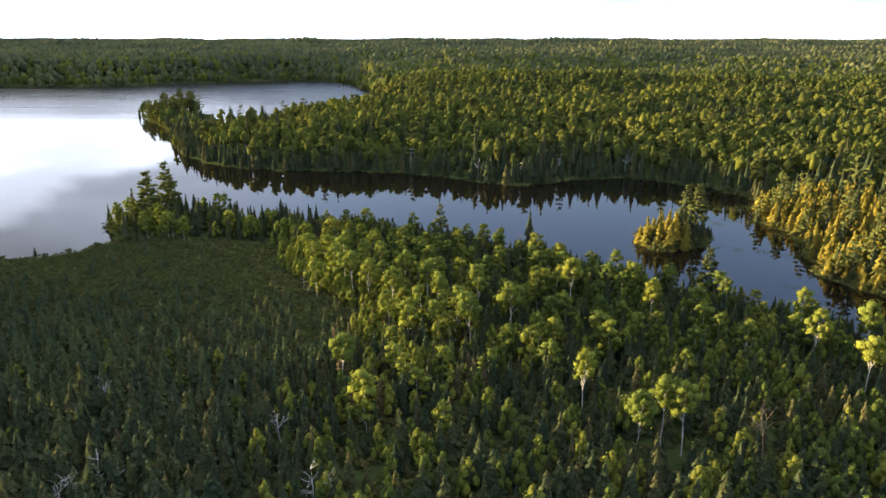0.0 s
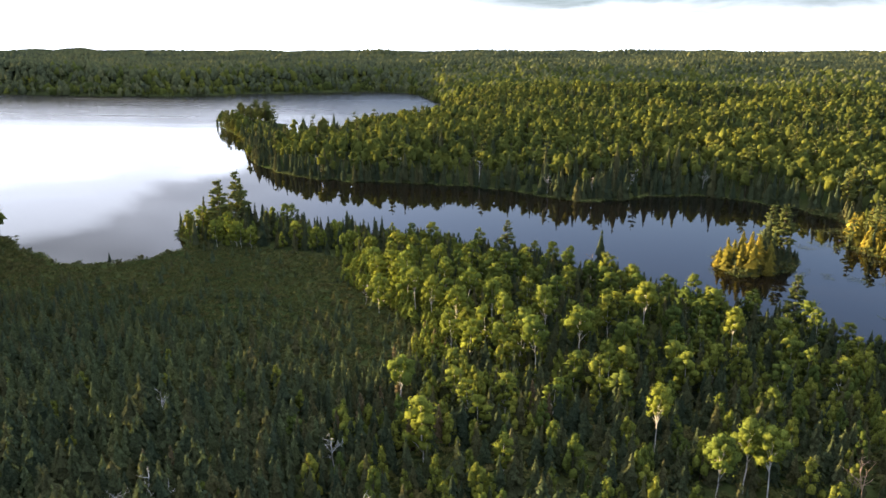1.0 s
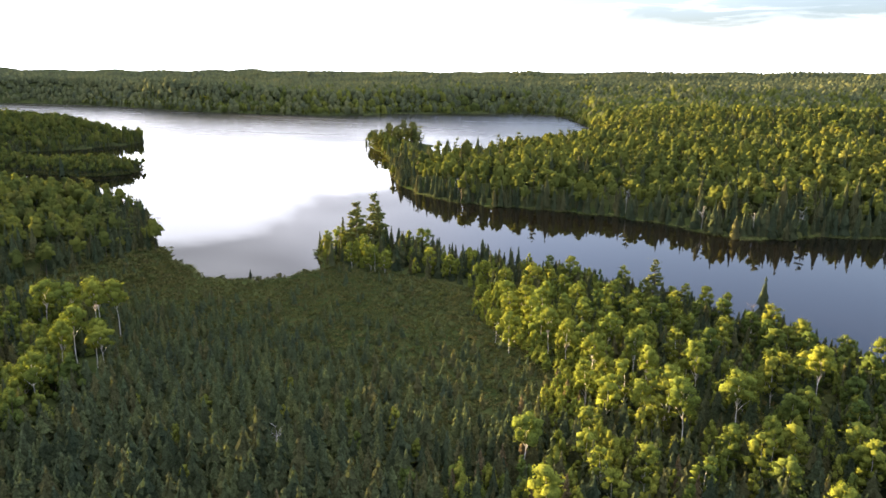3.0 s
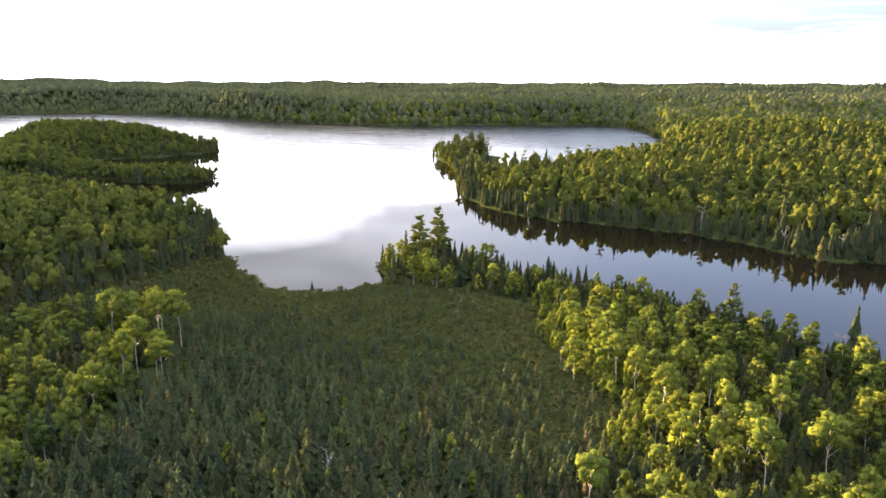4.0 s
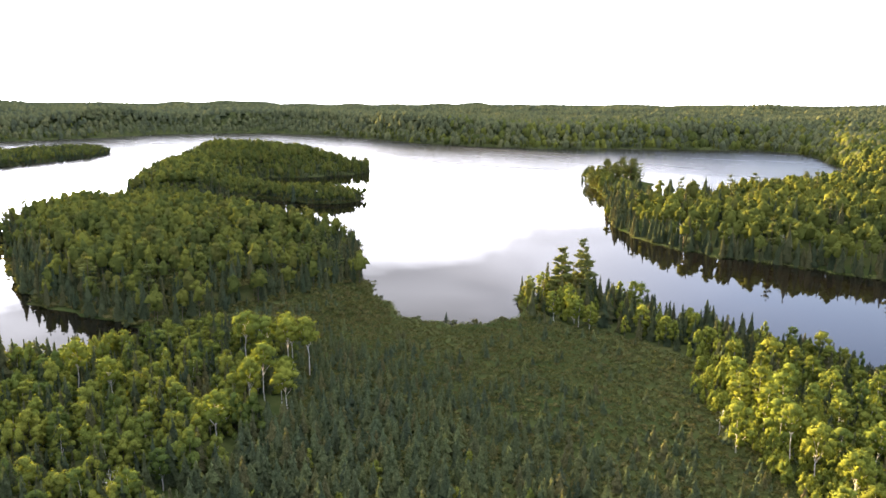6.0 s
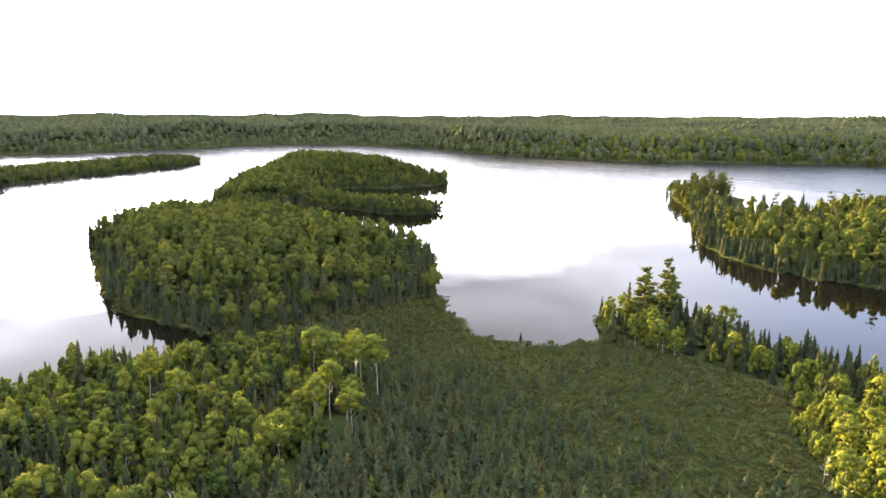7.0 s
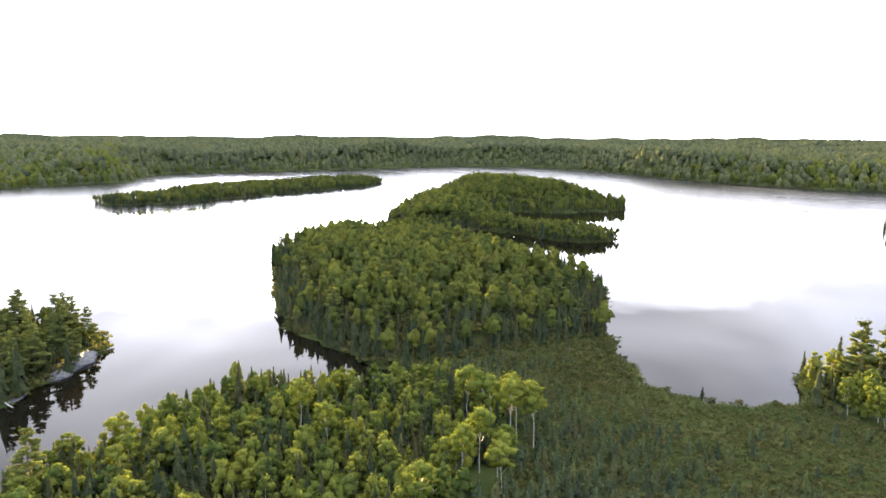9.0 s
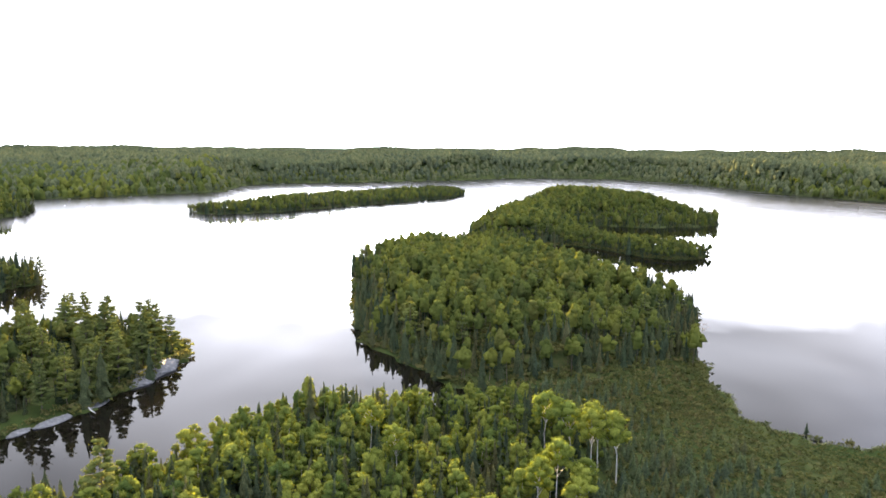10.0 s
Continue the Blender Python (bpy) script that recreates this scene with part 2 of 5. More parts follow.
M_PINE = foliage("pine_needles", [(0.0, (0.064, 0.076, 0.027)), (0.6, (0.098, 0.106, 0.030)), (1.0, (0.074, 0.086, 0.028))], 0.16)
M_SHRUB = foliage("bog_shrub_leaves", [(0.0, (0.057, 0.066, 0.025)), (0.45, (0.084, 0.085, 0.027)), (0.75, (0.095, 0.082, 0.033)), (1.0, (0.064, 0.074, 0.026))], 0.22)
M_SEDGE = foliage("sedge_blades", [(0.0, (0.100, 0.125, 0.045)), (0.5, (0.145, 0.160, 0.055)), (1.0, (0.150, 0.135, 0.065))], 0.3)
M_RUST = foliage("dying_needles", [(0.0, (0.118, 0.090, 0.048)), (1.0, (0.095, 0.074, 0.041))], 0.2)
M_BIRCH = solid("birch_bark", [(0.34, (0.14, 0.125, 0.11)), (0.46, (0.42, 0.39, 0.35)), (0.8, (0.56, 0.53, 0.48))], 3.0, 0.8)
M_BARK = solid("dark_bark", [(0.3, (0.05, 0.04, 0.03)), (0.7, (0.14, 0.11, 0.085))], 4.0, 0.95)
M_DEAD = solid("weathered_dead_wood", [(0.3, (0.26, 0.25, 0.24)), (0.7, (0.48, 0.46, 0.44))], 3.0, 0.9)
M_DEADBROWN = solid("brown_dead_wood", [(0.3, (0.18, 0.12, 0.08)), (0.7, (0.32, 0.22, 0.15))], 3.0, 0.9)
M_ROCK = solid("grey_shore_rock", [(0.3, (0.05, 0.05, 0.052)), (0.55, (0.10, 0.099, 0.10)), (0.75, (0.18, 0.177, 0.175))], 0.9, 0.85, 0.8)
M_GROUND = ground_material("mossy_ground", [(0.3, (0.024, 0.031, 0.012)), (0.5, (0.041, 0.049, 0.017)), (0.72, (0.066, 0.059, 0.024))], 0.45, 1.0, 0.6, 8.0, (0.035, (0.026, 0.038, 0.012)))


def water_material():
    m, nt = material("calm_lake_water")
    geo = nt.nodes.new("ShaderNodeNewGeometry")
    big = node(nt, "ShaderNodeTexNoise", Scale=0.012, Detail=3.0)
    nt.links.new(geo.outputs["Position"], big.inputs["Vector"])
    fine = node(nt, "ShaderNodeTexNoise", Scale=0.8, Detail=3.0)
    nt.links.new(geo.outputs["Position"], fine.inputs["Vector"])
    p = node(nt, "ShaderNodeBsdfPrincipled", Roughness=0.04, IOR=1.333)
    # wind ripples on the open water to the north, calm in the channel and the bays
    sep = nt.nodes.new("ShaderNodeSeparateXYZ")
    nt.links.new(geo.outputs["Position"], sep.inputs[0])
    gusts = []
    for axis, start, full in ((1, 520, 720), (0, -700, -840)):
        g = nt.nodes.new("ShaderNodeMapRange")
        g.interpolation_type = "SMOOTHSTEP"
        for key, value in (("From Min", start), ("From Max", full), ("To Min", 0.02), ("To Max", 0.22)):
            g.inputs[key].default_value = value
        nt.links.new(sep.outputs[axis], g.inputs["Value"])
        gusts.append(g.outputs[0])
    streak = nt.nodes.new("ShaderNodeMapping")
    streak.inputs["Scale"].default_value = (0.004, 0.03, 1.0)
    streak.inputs["Rotation"].default_value = (0, 0, radians(28))
    nt.links.new(geo.outputs["Position"], streak.inputs["Vector"])
    bands = node(nt, "ShaderNodeTexNoise", Scale=1.0, Detail=4.0, Distortion=0.4)
    nt.links.new(streak.outputs[0], bands.inputs["Vector"])
    uneven = math_node(nt, "MULTIPLY_ADD", bands.outputs["Fac"], 1.3)
    uneven.node.inputs[2].default_value = 0.45
    nt.links.new(math_node(nt, "MULTIPLY", math_node(nt, "MAXIMUM", *gusts), uneven), p.inputs["Roughness"])
    p.inputs["Base Color"].default_value = (0.005, 0.004, 0.003, 1)
    bp = node(nt, "ShaderNodeBump", Strength=0.05, Distance=0.05)
    nt.links.new(math_node(nt, "MULTIPLY", fine.outputs["Fac"], big.outputs["Fac"]), bp.inputs["Height"])
    nt.links.new(bp.outputs[0], p.inputs["Normal"])
    out = nt.nodes.new("ShaderNodeOutputMaterial")
    nt.links.new(p.outputs[0], out.inputs[0])
    return m


M_WATER = water_material()

# ---- the plan of the shores ----
CHANNEL_SOUTH = [(333, -10), (242, 64), (177, 111), (142, 137), (114, 155), (96, 165), (85, 177), (73, 190), (59, 200), (46, 210),
                 (36, 223), (21, 231), (6, 245), (-14, 255), (-40, 265), (-62, 268), (-85, 272), (-100, 289), (-116, 292), (-127, 281), (-129, 263)]
BAY = [(-119, 247), (-125, 233), (-136, 224), (-150, 222), (-157, 223), (-161, 228), (-174, 235), (-191, 250)]
WEST_HEAD = [(-210, 264), (-235, 294), (-258, 317), (-290, 316), (-345, 330), (-455, 366), (-462, 384), (-441, 402), (-410, 404), (-387, 404), (-366, 411), (-360, 428),
             (-374, 458), (-390, 460), (-440, 440), (-500, 446), (-548, 470), (-562, 500), (-540, 518), (-525, 539), (-515, 568), (-505, 598), (-511, 627), (-550, 652),
             (-700, 700), (-800, 660), (-770, 575), (-650, 445), (-530, 350), (-466, 280), (-453, 238), (-427, 212), (-381, 195), (-332, 174), (-292, 161), (-269, 156)]
INLET = [(-247, 157), (-226, 163), (-206, 164), (-195, 154), (-203, 138), (-214, 118), (-203, 96), (-191, 77), (-183, 60), (-182, 25), (-190, -75), (-205, -195)]
WEST_SHORE = [(-235, -184), (-222, -54), (-221, 31), (-229, 50), (-239, 64), (-254, 78), (-271, 90), (-288, 99), (-305, 95), (-328, 79),
              (-335, 39), (-380, 14), (-439, 29), (-454, 47), (-479, 40), (-558, -16), (-695, -44), (-868, -6), (-888, 15), (-941, 20), (-999, -13), (-1057, -47)]
FAR_SHORE = [(-1106, -36), (-1146, 17), (-1158, 100), (-1204, 194), (-1240, 286), (-1388, 333), (-1487, 410), (-1477, 692), (-1487, 847), (-1553, 1047),
             (-1514, 1192), (-1418, 1284), (-1288, 1283), (-1127, 1246), (-914, 1166), (-823, 1132), (-692, 1116), (-570, 1121), (-505, 1140), (-459, 1205),
             (-379, 1236), (-273, 1302), (-183, 1256), (-142, 1144), (-95, 978), (-72, 906)]
NORTH_PENINSULA = [(-86, 794), (-98, 702), (-118, 631), (-141, 596), (-161, 565), (-179, 540), (-197, 582), (-210, 653), (-224, 704), (-258, 715), (-291, 698), (-287, 675), (-248, 615),
                   (-215, 556), (-182, 476), (-161, 438), (-137, 410), (-117, 397), (-96, 388), (-71, 388), (-25, 381), (6, 366), (23, 352), (34, 347), (53, 352)]
EAST_SHORE = [(69, 362), (85, 367), (104, 364), (119, 354), (130, 338), (139, 321), (141, 303), (130, 291), (126, 269), (130, 257), (130, 247), (123, 233),
              (121, 217), (116, 203), (121, 193), (129, 181), (167, 155), (248, 99), (338, 5)]
LAKE = CHANNEL_SOUTH + BAY + WEST_HEAD + INLET + WEST_SHORE + FAR_SHORE + NORTH_PENINSULA + EAST_SHORE
ISLET = [(68, 243), (72, 234), (80, 231), (91, 237), (98, 247), (102, 261), (96, 269), (83, 263), (73, 253)]
STRIP = [(-864, 176), (-836, 176), (-812, 200), (-812, 257), (-856, 352), (-897, 447), (-947, 560), (-1013, 618), (-1062, 632), (-1080, 546), (-982, 323), (-886, 226), (-872, 192)]


def inside(poly, x, y):
    p = np.array(poly, float)
    q = np.roll(p, -1, 0)
    odd = np.zeros(np.shape(x), bool)
    for (ax, ay), (bx, by) in zip(p, q):
        cross = (ay > y) != (by > y)
        if ay != by:
            odd ^= cross & (x < (bx - ax) * (y - ay) / (by - ay) + ax)
    return odd


def to_edge(poly, x, y):
    p = np.array(poly, float)
    q = np.roll(p, -1, 0)
    best = np.full(np.shape(x), 1e9)
    for (ax, ay), (bx, by) in zip(p, q):
        dx, dy = bx - ax, by - ay
        u = np.clip(((x - ax) * dx + (y - ay) * dy) / (dx * dx + dy * dy), 0, 1)
        best = np.minimum(best, np.hypot(x - ax - u * dx, y - ay - u * dy))
    return best


def waves(x, y, length, seed):
    """Smooth pseudo-random hills, about -1 to 1, from a few crossing sines."""
    r = np.random.RandomState(seed)
    out = np.zeros(np.shape(x))
    for _ in range(7):
        a, k, ph = r.uniform(0, 6.283), 6.283 / (length * r.uniform(0.6, 1.7)), r.uniform(0, 6.283)
        out += np.sin((x * np.cos(a) + y * np.sin(a)) * k + ph)
    return out / 3.2


def shore_distance(x, y):
    """Metres from the water's edge: positive on land, negative in the lake."""
    wx, wy = x + 2.2 * waves(x, y, 16, 3), y + 2.2 * waves(x, y, 16, 4)
    d = np.where(inside(LAKE, wx, wy), -1, 1) * to_edge(LAKE, wx, wy)
    for isle in (ISLET, STRIP):
        d = np.maximum(d, np.where(inside(isle, wx, wy), 1, -1) * to_edge(isle, wx, wy))
    return d


def ease(x, a, b):
    u = np.clip((x - a) / (b - a), 0, 1)
    return u * u * (3 - 2 * u)


HOME = [(-119, 247), (-214, 270), (-206, 164), (-214, 118), (-180, 35), (-259, -393), (399, -413), (333, -10), (114, 155), (36, 223), (-62, 268), (-116, 292)]


def land_height(x, y, d):
    r = np.hypot(x, y)
    roll = 2.5 + 0.0022 * r + 0.0034 * np.clip(r - 1150, 0, 1200) * (1 - ease(r, 2300, 3200)) - 0.0022 * np.maximum(r - 3000, 0)
    far = 0.0125 * np.maximum(r - 150, 0) + roll * waves(x, y, 420, 11) + (1.0 + 0.0008 * r) * waves(x, y, 130, 12) * (1 - ease(r, 1500, 2600))
    ridge = 12 * ease(r, 1080, 1400) * (1 - ease(r, 2200, 3600)) + 3 * waves(x, y, 900, 13) * ease(r, 900, 2000)
    hump = 22 * np.exp(-(((x + 3560) / 300) ** 2 + ((y - 2760) / 300) ** 2))
    hills = np.maximum(far + ridge, 0.8) + hump + 2.0 + 0 * r
    bank = ease(d, 0, 45)
    isles = inside([(-800, 720), (-800, 400), (-420, 185), (-300, 150), (-198, 200), (-300, 430), (-440, 640)], x, y)
    hills = np.where(isles, 5.5 + 2 * waves(x, y, 120, 15), hills)
    hills = hills + 10 * np.exp(-(((x + 680) / 100) ** 2 + ((y - 570) / 75) ** 2))
    hills = hills - 5.0 * np.exp(-(((x + 140) / 48) ** 2 + ((y - 530) / 55) ** 2)) - 3.5 * np.exp(-(((x + 75) / 35) ** 2 + ((y - 720) / 60) ** 2))
    hills = np.where(inside(STRIP, x, y), 2.5 + waves(x, y, 90, 17), hills)
    home = np.where(inside(HOME, x, y), 0.9 + 0.35 * waves(x, y, 40, 16), hills)
    home = home + 9.0 * ease(r, 1150, 1600)
    up = 0.25 + 0.25 * ease(d, 0, 4) + home * bank
    return np.where(d > 0, up * ease(d, -0.5, 1.2), np.maximum(-0.35 * -d, -3.0) - 0.05)


def mesh_from(name, verts, quads, tris, mats, q_mat=None, t_mat=None, tint=None, smooth=False, normals=None):
    me = bpy.data.meshes.new(name)
    nq, ntr = len(quads), len(tris)
    me.vertices.add(len(verts))
    me.vertices.foreach_set("co", np.asarray(verts, np.float32).ravel())
    me.loops.add(4 * nq + 3 * ntr)
    loops = np.concatenate([np.asarray(quads, np.int32).ravel(), np.asarray(tris, np.int32).ravel()])
    me.loops.foreach_set("vertex_index", loops.astype(np.int32))
    me.polygons.add(nq + ntr)
    starts = np.concatenate([np.arange(nq) * 4, 4 * nq + np.arange(ntr) * 3]).astype(np.int32)
    me.polygons.foreach_set("loop_start", starts)
    if q_mat is not None or t_mat is not None:
        idx = np.concatenate([q_mat if q_mat is not None else np.zeros(nq), t_mat if t_mat is not None else np.zeros(ntr)]).astype(np.int32)
        me.polygons.foreach_set("material_index", idx)
    me.polygons.foreach_set("use_smooth", np.full(nq + ntr, smooth))
    if tint is not None:
        me.attributes.new("tint", "FLOAT", "POINT").data.foreach_set("value", np.asarray(tint, np.float32))
    for m in mats:
        me.materials.append(m)
    me.update(calc_edges=True)
    me.validate()
    if normals is not None:
        me.polygons.foreach_set("use_smooth", np.full(nq + ntr, True))
        me.normals_split_custom_set_from_vertices(np.asarray(normals, np.float32))
    return me


def build_ground():
    """One sheet round the middle of the flight, fine near it and coarse towards the horizon."""
    cx, cy = -60.0, 120.0
    rad = np.concatenate([[0.0], np.geomspace(6, 980, 176), np.arange(1004, 2500, 27), np.geomspace(2530, 4850, 30)])
    ang = np.linspace(0, 2 * np.pi, 420, endpoint=False)
    rr, aa = np.meshgrid(rad, ang, indexing="ij")
    x, y = cx + rr * np.cos(aa), cy + rr * np.sin(aa)
    z = land_height(x, y, shore_distance(x, y))
    n, m = rr.shape
    i, j = np.meshgrid(np.arange(n - 1), np.arange(m), indexing="ij")
    k = (j + 1) % m
    quads = np.stack([i * m + j, (i + 1) * m + j, (i + 1) * m + k, i * m + k], -1).reshape(-1, 4)
    quads = quads[m:]
    tris = np.stack([np.zeros(m, int), m + np.arange(m), m + (np.arange(m) + 1) % m], -1)
    me = mesh_from("ground", np.stack([x, y, z], -1).reshape(-1, 3), quads, tris, [M_GROUND], smooth=True)
    tagged(new("ground", me), "mossy green and brown forest and bog ground", "ground", kind="structure")
    bm = bmesh.new()
    bmesh.ops.create_circle(bm, cap_ends=True, segments=96, radius=4840)
    me = bpy.data.meshes.new("water")
    bm.to_mesh(me)
    bm.free()
    me.materials.append(M_WATER)
    w = new("water", me)
    w.location = (cx, cy, 0)
    tagged(w, "calm dark lake water mirroring sky and trees", "lake", kind="structure")


build_ground()

# ---- tree shapes: templates of vertices and faces, one metre high unless said ----
class Shape:
    """Vertices, quads and triangles with a material number each."""

    def __init__(self):
        self.v, self.q, self.t, self.qm, self.tm, self.nv, self.n = [], [], [], [], [], [], 0

    def add(self, v, q=(), t=(), mat=0, nv=None):
        v = np.asarray(v, float).reshape(-1, 3)
        self.nv.append(np.tile([0.0, 0.0, 1.0], (len(v), 1)) if nv is None else np.asarray(nv, float).reshape(-1, 3))
        if len(q):
            q = np.asarray(q, int) + self.n
            self.q.append(q), self.qm.append(np.full(len(q), mat))
        if len(t):
            t = np.asarray(t, int) + self.n
            self.t.append(t), self.tm.append(np.full(len(t), mat))
        self.v.append(v)
        self.n += len(v)
        return self

    def done(self):
        def cat(a, w):
            return np.concatenate(a) if a else np.zeros((0, w), int)
        self.v, self.q, self.t = np.concatenate(self.v), cat(self.q, 4), cat(self.t, 3)
        self.nv = unit(np.concatenate(self.nv))
        self.qm = np.concatenate(self.qm) if self.qm else np.zeros(0, int)
        self.tm = np.concatenate(self.tm) if self.tm else np.zeros(0, int)
        return self


def unit(a):
    return a / np.maximum(np.linalg.norm(a, axis=-1, keepdims=True), 1e-9)


def leaf_cards(shape, centre, normal, size, r, mat=0, puff=None):
    """Folded, ragged leaf clumps: one bent four-cornered sheet each, facing along normal."""
    n = len(centre)
    normal = unit(normal)
    a = unit(np.cross(normal, unit(r.normal(size=(n, 3)))))
    b = np.cross(normal, a)
    s = np.asarray(size).reshape(-1, 1) * np.ones((n, 1))
    corners = []
    for k in range(4):
        th = k * np.pi / 2 + r.uniform(-0.45, 0.45, (n, 1))
        rad = s * r.uniform(0.55, 1.15, (n, 1)) * 0.62
        fold = normal * s * (0.22 if k % 2 else -0.14) * r.uniform(0.3, 1.2, (n, 1))
        corners.append(centre + a * np.cos(th) * rad + b * np.sin(th) * rad + fold)
    v = np.stack(corners, 1).reshape(-1, 3)
    q = np.arange(4 * n).reshape(n, 4)
    shape.add(v, q, mat=mat, nv=np.repeat(normal if puff is None else unit(puff), 4, 0))


def leaf_flakes(shape, centre, normal, size, r, mat=0, puff=None):
    """Smaller ragged leaf clumps of three corners."""
    n = len(centre)
    normal = unit(normal)
    a = unit(np.cross(normal, unit(r.normal(size=(n, 3)))))
    b = np.cross(normal, a)
    s = np.asarray(size).reshape(-1, 1) * np.ones((n, 1))
    corners = []
    for k in range(3):
        th = k * 2 * np.pi / 3 + r.uniform(-0.5, 0.5, (n, 1))
        corners.append(centre + (a * np.cos(th) + b * np.sin(th)) * s * r.uniform(0.5, 1.1, (n, 1)) * 0.75)
    shape.add(np.stack(corners, 1).reshape(-1, 3), t=np.arange(3 * n).reshape(n, 3), mat=mat, nv=np.repeat(normal if puff is None else unit(puff), 3, 0))


def tube(shape, path, radii, sides, mat):
    path, radii = np.asarray(path, float), np.asarray(radii, float)
    d = unit(np.gradient(path, axis=0))
    ref = np.where(np.abs(d[:, 2:3]) > 0.9, [[1.0, 0, 0]], [[0, 0, 1.0]])
    a = unit(np.cross(d, ref))
    b = np.cross(d, a)
    th = np.arange(sides) * 2 * np.pi / sides
    v = path[:, None] + radii[:, None, None] * (a[:, None] * np.cos(th)[None, :, None] + b[:, None] * np.sin(th)[None, :, None])
    n = len(path)
    i, j = np.meshgrid(np.arange(n - 1), np.arange(sides), indexing="ij")
    k = (j + 1) % sides
    q = np.stack([i * sides + j, i * sides + k, (i + 1) * sides + k, (i + 1) * sides + j], -1).reshape(-1, 4)
    shape.add(v.reshape(-1, 3), q, mat=mat, nv=(v - path[:, None]).reshape(-1, 3))


def ball_net(levels):
    """Vertices and triangles of a round net, the start of a leaf mass."""
    bm = bmesh.new()
    bmesh.ops.create_icosphere(bm, subdivisions=levels, radius=1)
    v = np.array([q.co[:] for q in bm.verts])
    t = np.array([[q.index for q in f.verts] for f in bm.faces])
    bm.free()
    return v, t


NETS = {1: ball_net(1)}
NETS[0] = (NETS[1][0], NETS[1][1][NETS[1][0][NETS[1][1]].mean(1)[:, 2] > -0.5])      # open beneath, for masses seen from above


def leaf_mass(shape, at, size, body, r, centre):
    """The closed inner mass of a leafy bough: a net pushed in and out into an uneven clump."""
    v, t = NETS[body]
    push = 1 + r.normal(0, 0.17, (len(v), 1)) + 0.18 * np.sin(v @ r.normal(0, 3.2, (3, 1)) + r.uniform(0, 6.28))
    p = at + v * push * size
    shape.add(p, t=t, nv=unit(v) + 0.45 * unit(p - centre) + r.normal(0, 0.18, v.shape))


def broadleaf_parts(r, height, radius, base, clumps, size, lobes, limbs=6, sides=6, body=0, tall=0.9):
    """(trunk, crown) of a birch, aspen or maple: stem with limbs that carry lobes of leaf clumps."""
    trunk, crown = Shape(), Shape()
    bend = r.normal(0, 0.035, 2) * height
    n = 6 if sides > 3 else 3
    k = np.linspace(0, 1, n)
    stem = np.stack([bend[0] * k ** 2, bend[1] * k ** 2, k * height * 0.9], -1)
    stem[1:-1, :2] += r.normal(0, 0.008 * height, (n - 2, 2))
    tube(trunk, stem, 0.0076 * height * (1.06 - k), sides, 0)
    tops = []
    for i in range(lobes):
        f = (i + 0.5) / lobes
        zc = base + (height - base) * (0.10 + 0.80 * f)
        env = math.sin(math.pi * min(max(0.18 + 0.80 * f, 0), 1)) ** 0.6
        th = i * 2.4 + r.uniform(-0.5, 0.5)
        out = radius * env * r.uniform(0.30, 0.72) if i < lobes - 1 else 0.1 * radius
        at = np.array([np.interp(zc, stem[:, 2], stem[:, 0]) + out * math.cos(th), np.interp(zc, stem[:, 2], stem[:, 1]) + out * math.sin(th), zc])
        tops.append((at, radius * r.uniform(0.36, 0.60) * min(1.0, (10 / lobes) ** 0.5)))
    for at, _ in tops[:limbs]:
        z0 = max(at[2] - np.hypot(at[0], at[1]) * 1.1 - 0.05 * height, base * 0.75)
        root = np.array([np.interp(z0, stem[:, 2], stem[:, 0]), np.interp(z0, stem[:, 2], stem[:, 1]), z0])
        mid = (root + at) / 2 + [0, 0, 0.02 * height]
        tube(trunk, [root, mid, at], np.array([0.0045, 0.003, 0.0012]) * height, 3, 0)
    centre = np.array([0, 0, (base + height) / 2])
    per = max(clumps // lobes, 1)
    for at, rad in tops:
        leaf_mass(crown, at, np.array([rad, rad, rad * tall]) * (0.66 if per > 6 else 0.78), body, r, centre)
        u = unit(r.normal(size=(per, 3)) + [0, 0, 0.25])
        p = at + u * rad * r.uniform(0.60, 1.15, (per, 1)) * [1, 1, 0.95 * tall]
        nrm = 0.8 * u + 0.4 * unit(p - centre) + r.normal(0, 0.5, (per, 3))
        leaf_flakes(crown, p, nrm, size * r.uniform(0.6, 1.3, per), r, puff=u + 0.45 * unit(p - centre) + r.normal(0, 0.26, (per, 3)))
    return trunk.done(), crown.done()


